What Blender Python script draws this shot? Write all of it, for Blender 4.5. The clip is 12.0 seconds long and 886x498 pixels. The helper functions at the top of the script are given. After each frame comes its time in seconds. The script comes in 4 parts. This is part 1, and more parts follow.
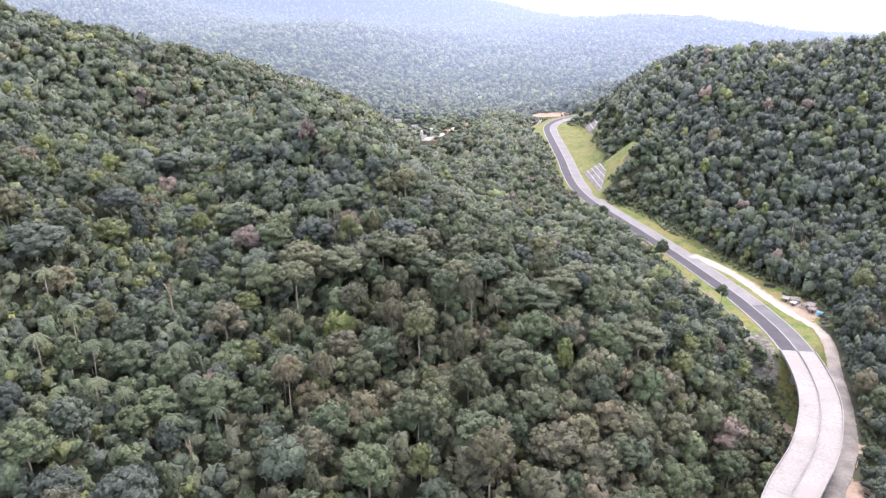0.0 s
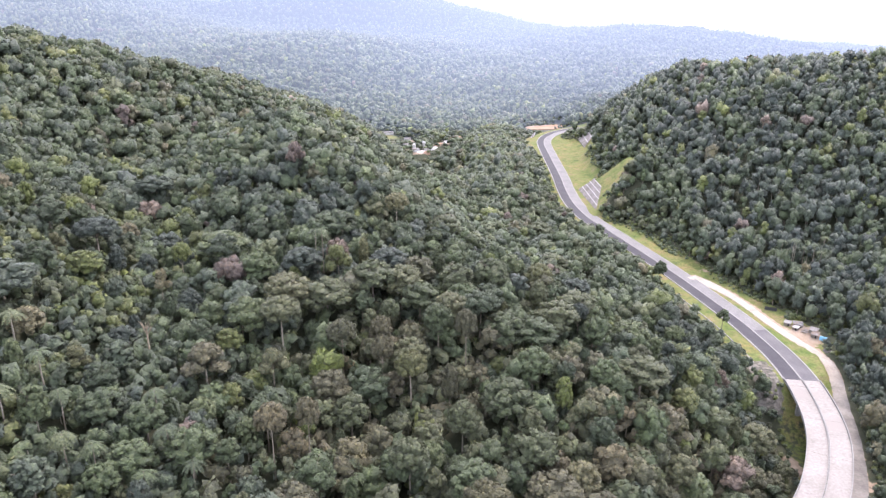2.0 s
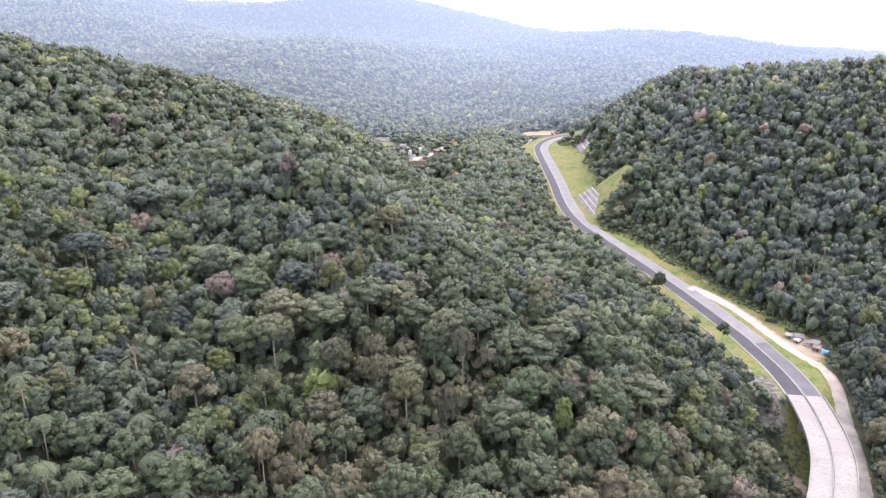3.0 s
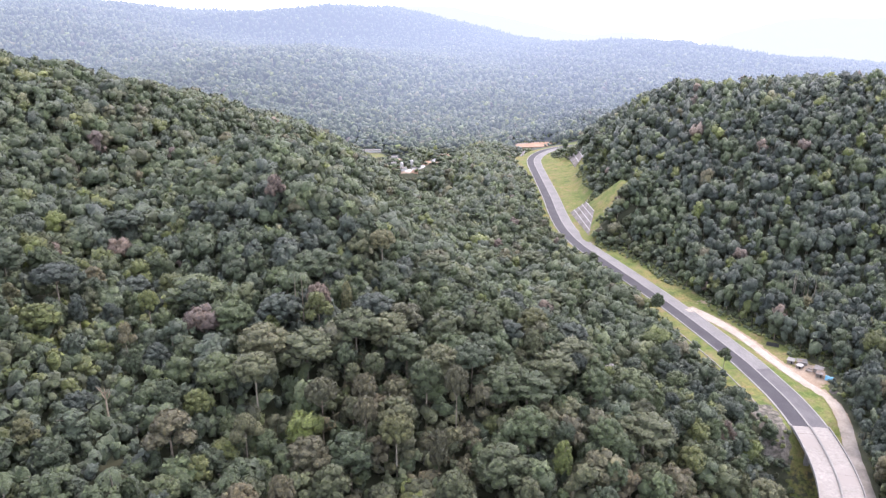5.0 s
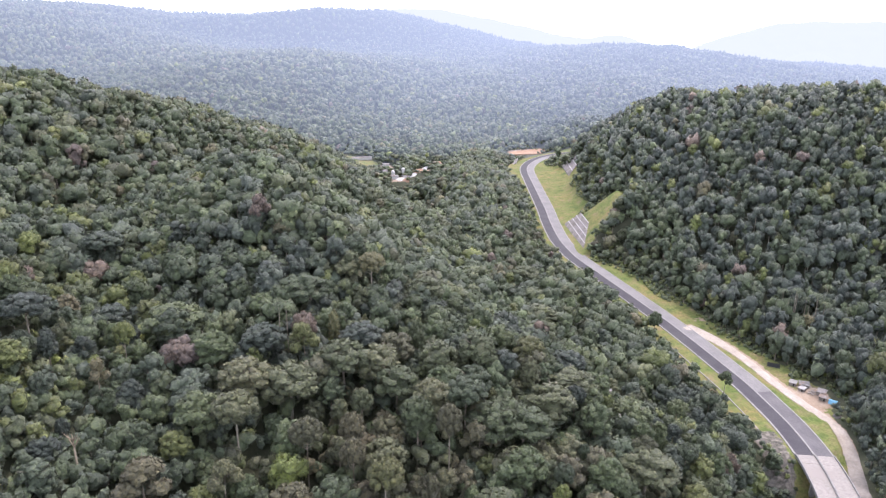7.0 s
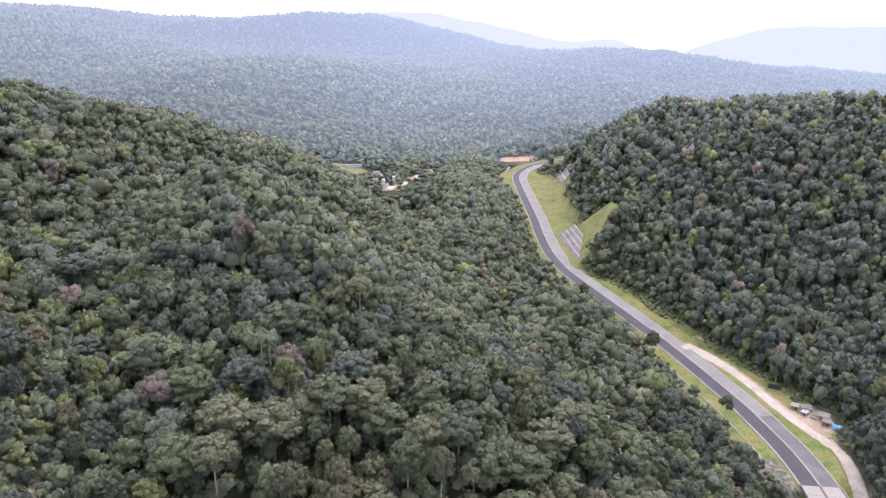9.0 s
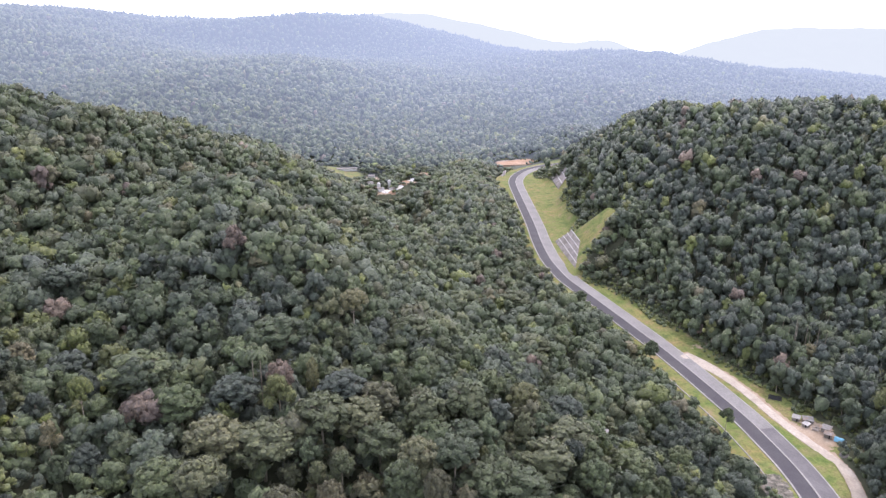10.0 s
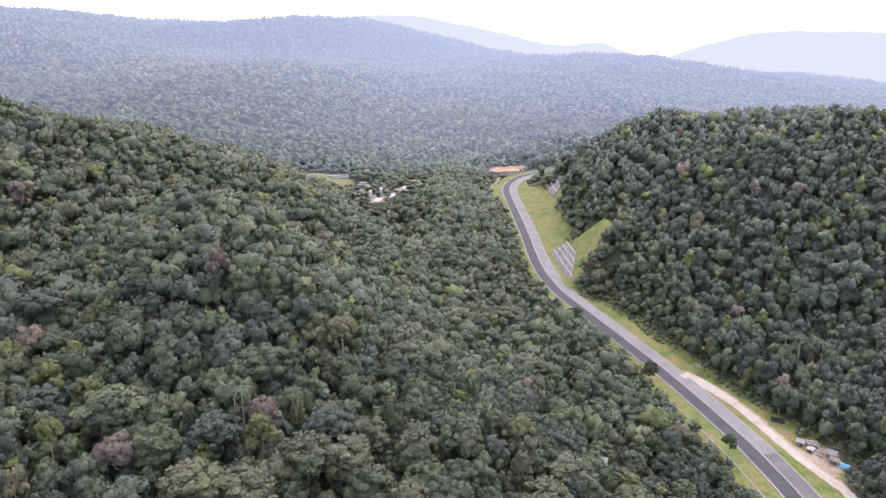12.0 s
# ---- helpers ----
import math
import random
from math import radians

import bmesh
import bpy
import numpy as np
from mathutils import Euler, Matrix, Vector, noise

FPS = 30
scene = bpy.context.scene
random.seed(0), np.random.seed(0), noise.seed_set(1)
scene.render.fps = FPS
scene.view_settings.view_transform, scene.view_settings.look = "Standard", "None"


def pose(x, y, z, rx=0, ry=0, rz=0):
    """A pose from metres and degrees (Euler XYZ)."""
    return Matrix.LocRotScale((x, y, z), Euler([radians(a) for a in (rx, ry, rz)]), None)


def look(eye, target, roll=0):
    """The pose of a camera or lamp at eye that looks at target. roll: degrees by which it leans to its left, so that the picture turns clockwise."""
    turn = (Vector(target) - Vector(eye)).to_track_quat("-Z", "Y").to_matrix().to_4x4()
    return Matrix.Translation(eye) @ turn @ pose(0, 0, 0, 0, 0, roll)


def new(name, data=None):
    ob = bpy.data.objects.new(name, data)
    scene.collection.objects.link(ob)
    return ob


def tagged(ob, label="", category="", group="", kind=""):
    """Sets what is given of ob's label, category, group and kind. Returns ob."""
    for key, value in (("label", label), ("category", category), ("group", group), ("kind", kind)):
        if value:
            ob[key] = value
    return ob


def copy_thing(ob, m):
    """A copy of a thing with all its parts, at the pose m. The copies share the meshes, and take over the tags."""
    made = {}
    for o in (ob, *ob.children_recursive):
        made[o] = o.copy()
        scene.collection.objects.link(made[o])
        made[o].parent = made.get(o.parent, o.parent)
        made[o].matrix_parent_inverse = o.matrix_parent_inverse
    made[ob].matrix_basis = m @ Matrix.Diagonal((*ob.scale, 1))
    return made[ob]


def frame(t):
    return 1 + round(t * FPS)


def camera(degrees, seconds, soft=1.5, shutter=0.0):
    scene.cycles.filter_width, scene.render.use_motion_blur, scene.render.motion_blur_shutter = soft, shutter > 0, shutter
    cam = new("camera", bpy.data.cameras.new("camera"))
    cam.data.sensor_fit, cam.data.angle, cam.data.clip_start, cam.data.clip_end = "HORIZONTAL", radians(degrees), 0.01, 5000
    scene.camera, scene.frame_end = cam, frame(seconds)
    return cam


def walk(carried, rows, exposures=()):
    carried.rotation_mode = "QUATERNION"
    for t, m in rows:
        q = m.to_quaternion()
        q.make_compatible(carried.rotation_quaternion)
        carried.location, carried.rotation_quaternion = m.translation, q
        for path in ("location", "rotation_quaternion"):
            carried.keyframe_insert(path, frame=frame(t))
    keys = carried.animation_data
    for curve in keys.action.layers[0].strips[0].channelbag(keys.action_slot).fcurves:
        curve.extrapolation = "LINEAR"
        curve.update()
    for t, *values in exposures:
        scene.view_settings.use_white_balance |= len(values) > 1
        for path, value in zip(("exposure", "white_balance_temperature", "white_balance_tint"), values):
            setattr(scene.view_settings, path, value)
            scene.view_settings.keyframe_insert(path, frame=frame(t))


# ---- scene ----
cam = camera(64.5, 12.0, soft=1.35)
METRES, EYE, TILT, LEAN, TURN = 120.0, 260.0, -19.5, 0.0, 0.0
ROWS = [
    (0.0, 0.0, 0.0, 0.0, 0.0, 0.0, -0.0),
    (0.5, 0.0001, 0.0319, 0.0243, -0.13, 0.16, 0.03),
    (1.0, 0.0003, 0.0649, 0.0489, -0.28, 0.32, 0.07),
    (1.5, 0.0006, 0.0979, 0.0746, -0.43, 0.45, 0.1),
    (2.0, 0.0009, 0.1309, 0.0997, -0.58, 0.6, 0.13),
    (2.5, 0.0014, 0.1636, 0.1254, -0.73, 0.74, 0.15),
    (3.0, 0.0019, 0.1965, 0.151, -0.88, 0.87, 0.17),
    (5.0, 0.0036, 0.3301, 0.2508, -1.52, 1.38, 0.25),
    (5.5, 0.004, 0.3631, 0.2765, -1.69, 1.42, 0.27),
    (6.0, 0.0051, 0.3961, 0.3027, -1.86, 1.45, 0.29),
    (6.5, 0.0061, 0.4291, 0.3287, -2.02, 1.48, 0.31),
    (7.0, 0.0075, 0.462, 0.3545, -2.18, 1.51, 0.32),
    (9.0, 0.0128, 0.5957, 0.4568, -2.88, 1.66, 0.41),
    (9.5, 0.014, 0.6292, 0.4826, -3.06, 1.68, 0.43),
    (10.0, 0.0159, 0.6622, 0.5087, -3.23, 1.69, 0.46),
    (10.5, 0.0175, 0.6955, 0.5347, -3.39, 1.71, 0.49),
    (11.0, 0.0194, 0.7288, 0.5607, -3.55, 1.72, 0.51),
    (11.5, 0.0216, 0.762, 0.5864, -3.71, 1.74, 0.54),
    (12.0, 0.0241, 0.7915, 0.6102, -3.81, 1.77, 0.54),
]
walk(cam, [(t, pose(0, 0, EYE, TILT, LEAN, TURN) @ pose(METRES * x, METRES * y, METRES * z, 90 + pitch, roll, yaw)) for t, x, y, z, yaw, pitch, roll in ROWS],
     exposures=((0.0, 1.92, 6400, 23), (6.0, 1.65, 6400, 23), (12.0, 1.40, 6400, 23)))

# ---- light ----
SUN_UP, SUN_ROUND = 58.0, 35.0   # degrees above the horizon, and from straight ahead towards the right
world = bpy.data.worlds.new("world")
scene.world = world
world.use_nodes = True
wt = world.node_tree
wt.nodes.clear()
sky = wt.nodes.new("ShaderNodeTexSky")
sky.sky_type, sky.sun_disc = "NISHITA", False
sky.sun_elevation, sky.sun_rotation = radians(SUN_UP), radians(SUN_ROUND)
sky.altitude, sky.air_density, sky.dust_density, sky.ozone_density = 300.0, 1.2, 7.0, 1.0
veil = wt.nodes.new("ShaderNodeMix")
veil.data_type, veil.blend_type = "RGBA", "MIX"
veil.inputs["Factor"].default_value = 0.6
veil.inputs["B"].default_value = (9.5, 10.4, 11.6, 1)
bg = wt.nodes.new("ShaderNodeBackground")
bg.inputs["Strength"].default_value = 0.124
wo = wt.nodes.new("ShaderNodeOutputWorld")
wt.links.new(sky.outputs["Color"], veil.inputs["A"])
wt.links.new(veil.outputs["Result"], bg.inputs["Color"])
wt.links.new(bg.outputs["Background"], wo.inputs["Surface"])

sun = new("sun", bpy.data.lights.new("sun", "SUN"))
sun.data.energy, sun.data.angle, sun.data.color = 1.05, radians(14), (1.0, 0.95, 0.89)
a, b = radians(SUN_UP), radians(SUN_ROUND)
sun.matrix_world = look((math.sin(b) * math.cos(a) * 100, math.cos(b) * math.cos(a) * 100, math.sin(a) * 100 + 300), (0, 0, 300))


# ---- materials ----
def material(name, rough=0.8, spec=0.3):
    m = bpy.data.materials.new(name)
    m.use_nodes = True
    p = m.node_tree.nodes["Principled BSDF"]
    p.inputs["Roughness"].default_value, p.inputs["Specular IOR Level"].default_value = rough, spec
    return m, m.node_tree, p


def node(t, kind, **values):
    n = t.nodes.new(kind)
    for k, v in values.items():
        n.inputs[k.replace("_", " ")].default_value = v
    return n


def noise_at(t, scale, detail=4.0, rough=0.55):
    n = node(t, "ShaderNodeTexNoise", Scale=scale, Detail=detail, Roughness=rough)
    g = t.nodes.new("ShaderNodeNewGeometry")
    t.links.new(g.outputs["Position"], n.inputs["Vector"])
    return n.outputs["Fac"]


def ramp(t, fac, stops):
    r = t.nodes.new("ShaderNodeValToRGB")
    e = r.color_ramp.elements
    while len(e) < len(stops):
        e.new(0.5)
    for el, (at, c) in zip(e, stops):
        el.position, el.color = at, (*c, 1)
    t.links.new(fac, r.inputs["Fac"])
    return r.outputs["Color"]


def mixed(t, fac, one, two, how="MIX"):
    m = t.nodes.new("ShaderNodeMix")
    m.data_type, m.blend_type = "RGBA", how
    for sock, v in ((m.inputs["Factor"], fac), (m.inputs["A"], one), (m.inputs["B"], two)):
        if isinstance(v, (int, float)):
            sock.default_value = v
        elif isinstance(v, tuple):
            sock.default_value = (*v, 1)
        else:
            t.links.new(v, sock)
    return m.outputs["Result"]


def bumped(t, p, fac, strength, distance):
    b = node(t, "ShaderNodeBump", Strength=strength, Distance=distance)
    t.links.new(fac, b.inputs["Height"])
    t.links.new(b.outputs["Normal"], p.inputs["Normal"])


def surface(name, dark, light, coarse, fine, rough=0.85, spec=0.25, bump=0.3, depth=0.1, stain=None):
    """A plain weathered surface: two colours by coarse noise, speckled by fine noise."""
    m, t, p = material(name, rough, spec)
    c = ramp(t, noise_at(t, coarse), [(0.3, dark), (0.7, light)])
    f = noise_at(t, fine, 5.0, 0.65)
    c = mixed(t, 0.55, c, ramp(t, f, [(0.3, (0.35, 0.35, 0.35)), (0.7, (1, 1, 1))]), "MULTIPLY")
    if stain:
        c = mixed(t, ramp(t, noise_at(t, coarse * 0.37 + 0.01, 6.0), [(0.5, (0, 0, 0)), (0.62, (1, 1, 1))]), c, stain)
    t.links.new(c, p.inputs["Base Color"])
    bumped(t, p, f, bump, depth)
    return m


# leaf colours by tint; grey and blue are raised to imitate haze
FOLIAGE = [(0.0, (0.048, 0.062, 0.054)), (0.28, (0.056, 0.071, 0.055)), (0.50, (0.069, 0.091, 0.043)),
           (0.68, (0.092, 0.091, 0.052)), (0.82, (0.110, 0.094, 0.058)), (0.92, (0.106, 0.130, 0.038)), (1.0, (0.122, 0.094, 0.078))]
AIR = (0.232, 0.285, 0.385)     # haze colour, painted as emission over the distance


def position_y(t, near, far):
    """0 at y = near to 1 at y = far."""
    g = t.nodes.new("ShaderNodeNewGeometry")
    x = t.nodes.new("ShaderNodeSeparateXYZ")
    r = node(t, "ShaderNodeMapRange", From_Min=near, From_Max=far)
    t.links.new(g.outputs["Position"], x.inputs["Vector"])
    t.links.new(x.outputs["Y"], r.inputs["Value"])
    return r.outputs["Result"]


def haze_glow(t, shader, stops):
    """Haze painted into the surface: bright emission that grows with y over the far ridges and ground."""
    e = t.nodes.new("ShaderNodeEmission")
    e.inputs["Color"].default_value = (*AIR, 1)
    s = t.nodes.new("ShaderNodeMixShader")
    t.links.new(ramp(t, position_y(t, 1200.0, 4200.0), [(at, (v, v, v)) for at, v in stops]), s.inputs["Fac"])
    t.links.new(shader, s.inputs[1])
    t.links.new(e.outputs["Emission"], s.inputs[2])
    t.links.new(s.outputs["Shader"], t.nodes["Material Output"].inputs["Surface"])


# share of painted haze, by distance along y
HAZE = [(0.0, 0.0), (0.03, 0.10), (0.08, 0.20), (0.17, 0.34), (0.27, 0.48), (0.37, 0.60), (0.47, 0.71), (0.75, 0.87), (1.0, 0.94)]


def foliage(name, by_object, far=False, grain=0.9):
    m, t, p = material(name, 0.55, 0.32)
    f = t.nodes.new("ShaderNodeAttribute")
    f.attribute_name = "tint"
    f = f.outputs["Fac"]
    if by_object:
        r = node(t, "ShaderNodeMapRange", To_Min=-0.07, To_Max=0.07)
        t.links.new(t.nodes.new("ShaderNodeObjectInfo").outputs["Random"], r.inputs["Value"])
        a = t.nodes.new("ShaderNodeMath")
        t.links.new(f, a.inputs[0])
        t.links.new(r.outputs["Result"], a.inputs[1])
        f = a.outputs["Value"]
    c = ramp(t, f, FOLIAGE)
    if by_object:
        own = t.nodes.new("ShaderNodeObjectInfo").outputs["Random"]
    else:
        own = t.nodes.new("ShaderNodeAttribute")
        own.attribute_name = "vigour"
        own = own.outputs["Fac"]
    c = mixed(t, 1.0, c, ramp(t, own, [(0.0, (0.76, 0.77, 0.78)), (0.5, (0.97, 0.97, 0.97)), (1.0, (1.28, 1.27, 1.22))]), "MULTIPLY")
    island = t.nodes.new("ShaderNodeNewGeometry").outputs["Random Per Island"]
    c = mixed(t, 1.0, c, ramp(t, island, [(0.0, (0.74, 0.75, 0.78)), (0.5, (0.97, 0.97, 0.98)), (1.0, (1.32, 1.30, 1.2))]), "MULTIPLY")
    sprig = noise_at(t, grain, 4.0, 0.72)
    c = mixed(t, 1.0, c, ramp(t, sprig, [(0.34, (0.52, 0.55, 0.58)), (0.5, (1.0, 1.0, 1.0)), (0.66, (1.45, 1.42, 1.28))]), "MULTIPLY")
    bumped(t, p, sprig, 0.4 if far else 1.0, 1.0)
    t.links.new(c, p.inputs["Base Color"])
    p.inputs["Sheen Weight"].default_value, p.inputs["Sheen Roughness"].default_value = 0.08, 0.4
    tr = t.nodes.new("ShaderNodeBsdfTranslucent")
    t.links.new(c, tr.inputs["Color"])
    s = node(t, "ShaderNodeMixShader", Fac=0.15)
    t.links.new(p.outputs["BSDF"], s.inputs[1])
    t.links.new(tr.outputs["BSDF"], s.inputs[2])
    t.links.new(s.outputs["Shader"], t.nodes["Material Output"].inputs["Surface"])
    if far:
        haze_glow(t, s.outputs["Shader"], HAZE)
    return m


M_LEAF_FAR = foliage("hazed_leaves", False, True, 0.3)
M_LEAF = foliage("leaves", False)
M_LEAF_TREE = foliage("tree_leaves", True)
M_BARK = surface("bark", (0.16, 0.13, 0.10), (0.36, 0.32, 0.26), 0.15, 3.0, 0.9, 0.2, 0.5, 0.1)
M_DEAD = surface("dead_wood", (0.224, 0.176, 0.128), (0.368, 0.304, 0.224), 0.3, 3.0, 0.9, 0.2)


def ground_material():
    """Forest floor, grass, bare earth and rock, each where the plan's own weights put it."""
    m, t, p = material("hill_ground", 0.93, 0.15)
    fine, mid = noise_at(t, 0.9, 5.0, 0.65), noise_at(t, 0.12, 5.0, 0.6)
    c = ramp(t, mid, [(0.3, (0.036, 0.044, 0.026)), (0.7, (0.072, 0.072, 0.046))])
    grass = ramp(t, mid, [(0.30, (0.074, 0.096, 0.032)), (0.46, (0.128, 0.140, 0.047)), (0.56, (0.152, 0.140, 0.058)), (0.70, (0.180, 0.140, 0.084))])
    grass = mixed(t, 0.8, grass, ramp(t, noise_at(t, 0.035, 3.0, 0.5), [(0.36, (0.70, 0.86, 0.66)), (0.5, (1, 1, 1)), (0.64, (1.16, 1.0, 1.02))]), "MULTIPLY")
    grass = mixed(t, 0.8, grass, ramp(t, noise_at(t, 0.5, 3.0, 0.7), [(0.36, (0.62, 0.72, 0.6)), (0.55, (1.05, 1.05, 1.05))]), "MULTIPLY")
    earth = ramp(t, mid, [(0.3, (0.22, 0.160, 0.115)), (0.7, (0.32, 0.255, 0.195))])
    rock = ramp(t, noise_at(t, 0.35, 6.0, 0.7), [(0.35, (0.045, 0.045, 0.036)), (0.5, (0.11, 0.10, 0.085)), (0.68, (0.24, 0.215, 0.185))])
    for name, colour in (("grass", grass), ("earth", earth), ("rock", rock)):
        a = t.nodes.new("ShaderNodeAttribute")
        a.attribute_name = name
        s = node(t, "ShaderNodeMath")
        s.operation = "MULTIPLY_ADD"
        s.inputs[1].default_value = 0.9
        t.links.new(noise_at(t, 0.25, 4.0), s.inputs[0])
        t.links.new(a.outputs["Fac"], s.inputs[2])
        c = mixed(t, ramp(t, s.outputs["Value"], [(0.88, (0, 0, 0)), (1.02, (1, 1, 1))]), c, colour)
    c = mixed(t, 0.5, c, ramp(t, fine, [(0.3, (0.45, 0.45, 0.45)), (0.7, (1.15, 1.15, 1.15))]), "MULTIPLY")
    t.links.new(c, p.inputs["Base Color"])
    bumped(t, p, fine, 0.6, 0.5)
    # beyond y 1200 the ground takes the painted haze glow too
    haze_glow(t, p.outputs["BSDF"], HAZE)
    return m


M_GROUND = ground_material()
M_ASPHALT = surface("new_asphalt", (0.037, 0.034, 0.042), (0.053, 0.050, 0.056), 0.08, 1.2, 0.8, 0.3, 0.1, 0.02)
M_BASE = surface("bleached_roadbase", (0.148, 0.142, 0.142), (0.200, 0.190, 0.186), 0.06, 0.9, 0.85, 0.25, 0.1, 0.02)
M_GREY = surface("grey_asphalt", (0.092, 0.086, 0.092), (0.124, 0.118, 0.120), 0.06, 0.9, 0.85, 0.25, 0.1, 0.02)
M_DECK = surface("deck_concrete", (0.205, 0.186, 0.168), (0.262, 0.240, 0.219), 0.07, 0.7, 0.8, 0.3, 0.1, 0.02, stain=(0.185, 0.165, 0.150))
M_CONCRETE = surface("cast_concrete", (0.200, 0.192, 0.182), (0.264, 0.254, 0.240), 0.08, 1.0, 0.8, 0.3, 0.1, 0.02)
M_PIER = surface("shaded_concrete", (0.224, 0.216, 0.208), (0.336, 0.320, 0.304), 0.1, 1.0, 0.85, 0.25, 0.1, 0.02)
M_DIRT, dirt_t, dirt_p = material("dirt_track", 0.95, 0.15)
dirt_a = dirt_t.nodes.new("ShaderNodeAttribute")
dirt_a.attribute_name = "gravel"
dirt_f = noise_at(dirt_t, 0.8, 5.0, 0.65)
dirt_c = mixed(dirt_t, dirt_a.outputs["Fac"], ramp(dirt_t, noise_at(dirt_t, 0.1), [(0.3, (0.255, 0.215, 0.178)), (0.7, (0.37, 0.33, 0.285))]),
               ramp(dirt_t, noise_at(dirt_t, 0.12), [(0.3, (0.12, 0.11, 0.10)), (0.7, (0.23, 0.21, 0.19))]))
dirt_c = mixed(dirt_t, 0.5, dirt_c, ramp(dirt_t, dirt_f, [(0.3, (0.5, 0.5, 0.5)), (0.7, (1.1, 1.1, 1.1))]), "MULTIPLY")
dirt_t.links.new(dirt_c, dirt_p.inputs["Base Color"])
bumped(dirt_t, dirt_p, dirt_f, 0.4, 0.15)
M_GRAVEL = surface("grey_gravel", (0.104, 0.096, 0.088), (0.184, 0.164, 0.152), 0.1, 1.0, 0.95, 0.15, 0.4, 0.15)
M_EARTH = surface("orange_earth", (0.256, 0.160, 0.108), (0.368, 0.264, 0.192), 0.05, 0.5, 0.95, 0.15, 0.4, 0.2)
M_SLAB = surface("slope_shotcrete", (0.135, 0.120, 0.116), (0.250, 0.225, 0.215), 0.22, 0.7, 0.9, 0.2, 0.5, 0.2, stain=(0.11, 0.10, 0.085))
M_DRAIN = surface("pale_drain", (0.30, 0.285, 0.275), (0.44, 0.42, 0.40), 0.15, 1.0, 0.85, 0.25, 0.1, 0.02)
M_TIN = surface("tin_roof", (0.085, 0.075, 0.070), (0.23, 0.22, 0.215), 0.5, 3.0, 0.55, 0.4, 0.1, 0.02, stain=(0.13, 0.085, 0.060))
M_BLUE = surface("blue_tarpaulin", (0.080, 0.256, 0.400), (0.160, 0.384, 0.496), 0.6, 3.0, 0.6, 0.4, 0.2, 0.05)
M_DARK = surface("dark_sheet", (0.008, 0.008, 0.009), (0.022, 0.022, 0.022), 0.6, 3.0, 0.8, 0.3, 0.2, 0.05)
M_WALL = surface("weathered_board", (0.160, 0.144, 0.128), (0.272, 0.240, 0.216), 0.5, 3.0, 0.9, 0.2)
M_WHITE = surface("pale_wall", (0.42, 0.41, 0.39), (0.64, 0.62, 0.60), 0.2, 1.5, 0.8, 0.3, 0.1, 0.02)

# ---- plan: road, track and hills ----
ROAD = [(131, 60, 52), (131, 130, 52), (134, 195, 52), (142, 235, 52), (155, 258, 52), (181, 290, 51.6), (197.5, 316, 51.3), (209, 339, 51),
        (218, 366, 50.5), (225, 399, 50), (227.5, 430, 49.6), (226.5, 459, 49.3), (224.5, 484, 49.2), (220, 511, 49.4), (214, 543, 49.9),
        (205, 580, 51.3), (190, 627, 54.3), (173, 681, 57), (161, 722, 58.5), (156, 758, 59.6), (154.5, 788, 60.3), (156, 840, 61.6),
        (160, 902, 63), (164.5, 1013, 65.4), (168, 1094, 67.2), (174, 1134, 68.1), (187.5, 1169, 69.1), (211, 1203, 70), (250, 1233, 70.4),
        (300, 1250, 70.6), (360, 1255, 71)]
TRACK = [(217.5, 574, 50.8), (223.5, 563, 50.1), (232, 548, 49.3), (240, 521, 48.5), (246, 486, 47.4), (252.5, 461, 46.2), (260, 438, 44.4), (258, 422, 43), (253, 407, 42),
         (244, 384, 40), (235, 358, 38.5), (225, 335, 37.5), (215, 315, 37), (202, 296, 36), (190, 281, 35.5), (178, 262, 35), (168, 235, 35), (162, 190, 35)]


def glide(points, step):
    """A smooth line through the points, as an array of points about one step apart."""
    p = np.array(points, float)
    p = np.vstack([2 * p[0] - p[1], p, 2 * p[-1] - p[-2]])
    out = []
    for i in range(1, len(p) - 2):
        n = max(2, int(np.linalg.norm(p[i + 1] - p[i]) / step))
        for u in np.arange(n) / n:
            out.append(0.5 * (2 * p[i] + (p[i + 1] - p[i - 1]) * u + (2 * p[i - 1] - 5 * p[i] + 4 * p[i + 1] - p[i + 2]) * u * u
                              + (3 * p[i] - p[i - 1] - 3 * p[i + 1] + p[i + 2]) * u ** 3))
    out.append(p[-2])
    return np.array(out)


LINE, TLINE = glide(ROAD, 4.0), glide(TRACK, 3.0)


def sides(line):
    d = np.gradient(line[:, :2], axis=0)
    d /= np.linalg.norm(d, axis=1)[:, None]
    return np.column_stack([d[:, 1], -d[:, 0]])     # unit vectors to the right of the way


RIGHT, TRIGHT = sides(LINE), sides(TLINE)

HILLS = [  # height, centre x, y, half widths along and across, turn
    (266, -673, 682, 296, 90, -89), (86, -100, 553, 58, 73, 24), (73, 10, 394, 90, 119, 64), (175, -353, 344, 238, 132, -49),
    (158, 498, 795, 153, 235, 12), (57, 312, 973, 60, 169, -1), (-83, -12, 984, 45, 97, 9), (243, -1101, 2162, 409, 417, -16),
    (207, -182, 2685, 477, 163, 15), (134, 820, 2480, 587, 251, 6), (89, -323, 1854, 373, 217, 60), (50, 460, 1936, 421, 213, -11),
    (-33, 450, 585, 124, 45, 17), (-12, 125, 436, 44, 80, 8), (160, -356, 724, 265, 137, 36)]
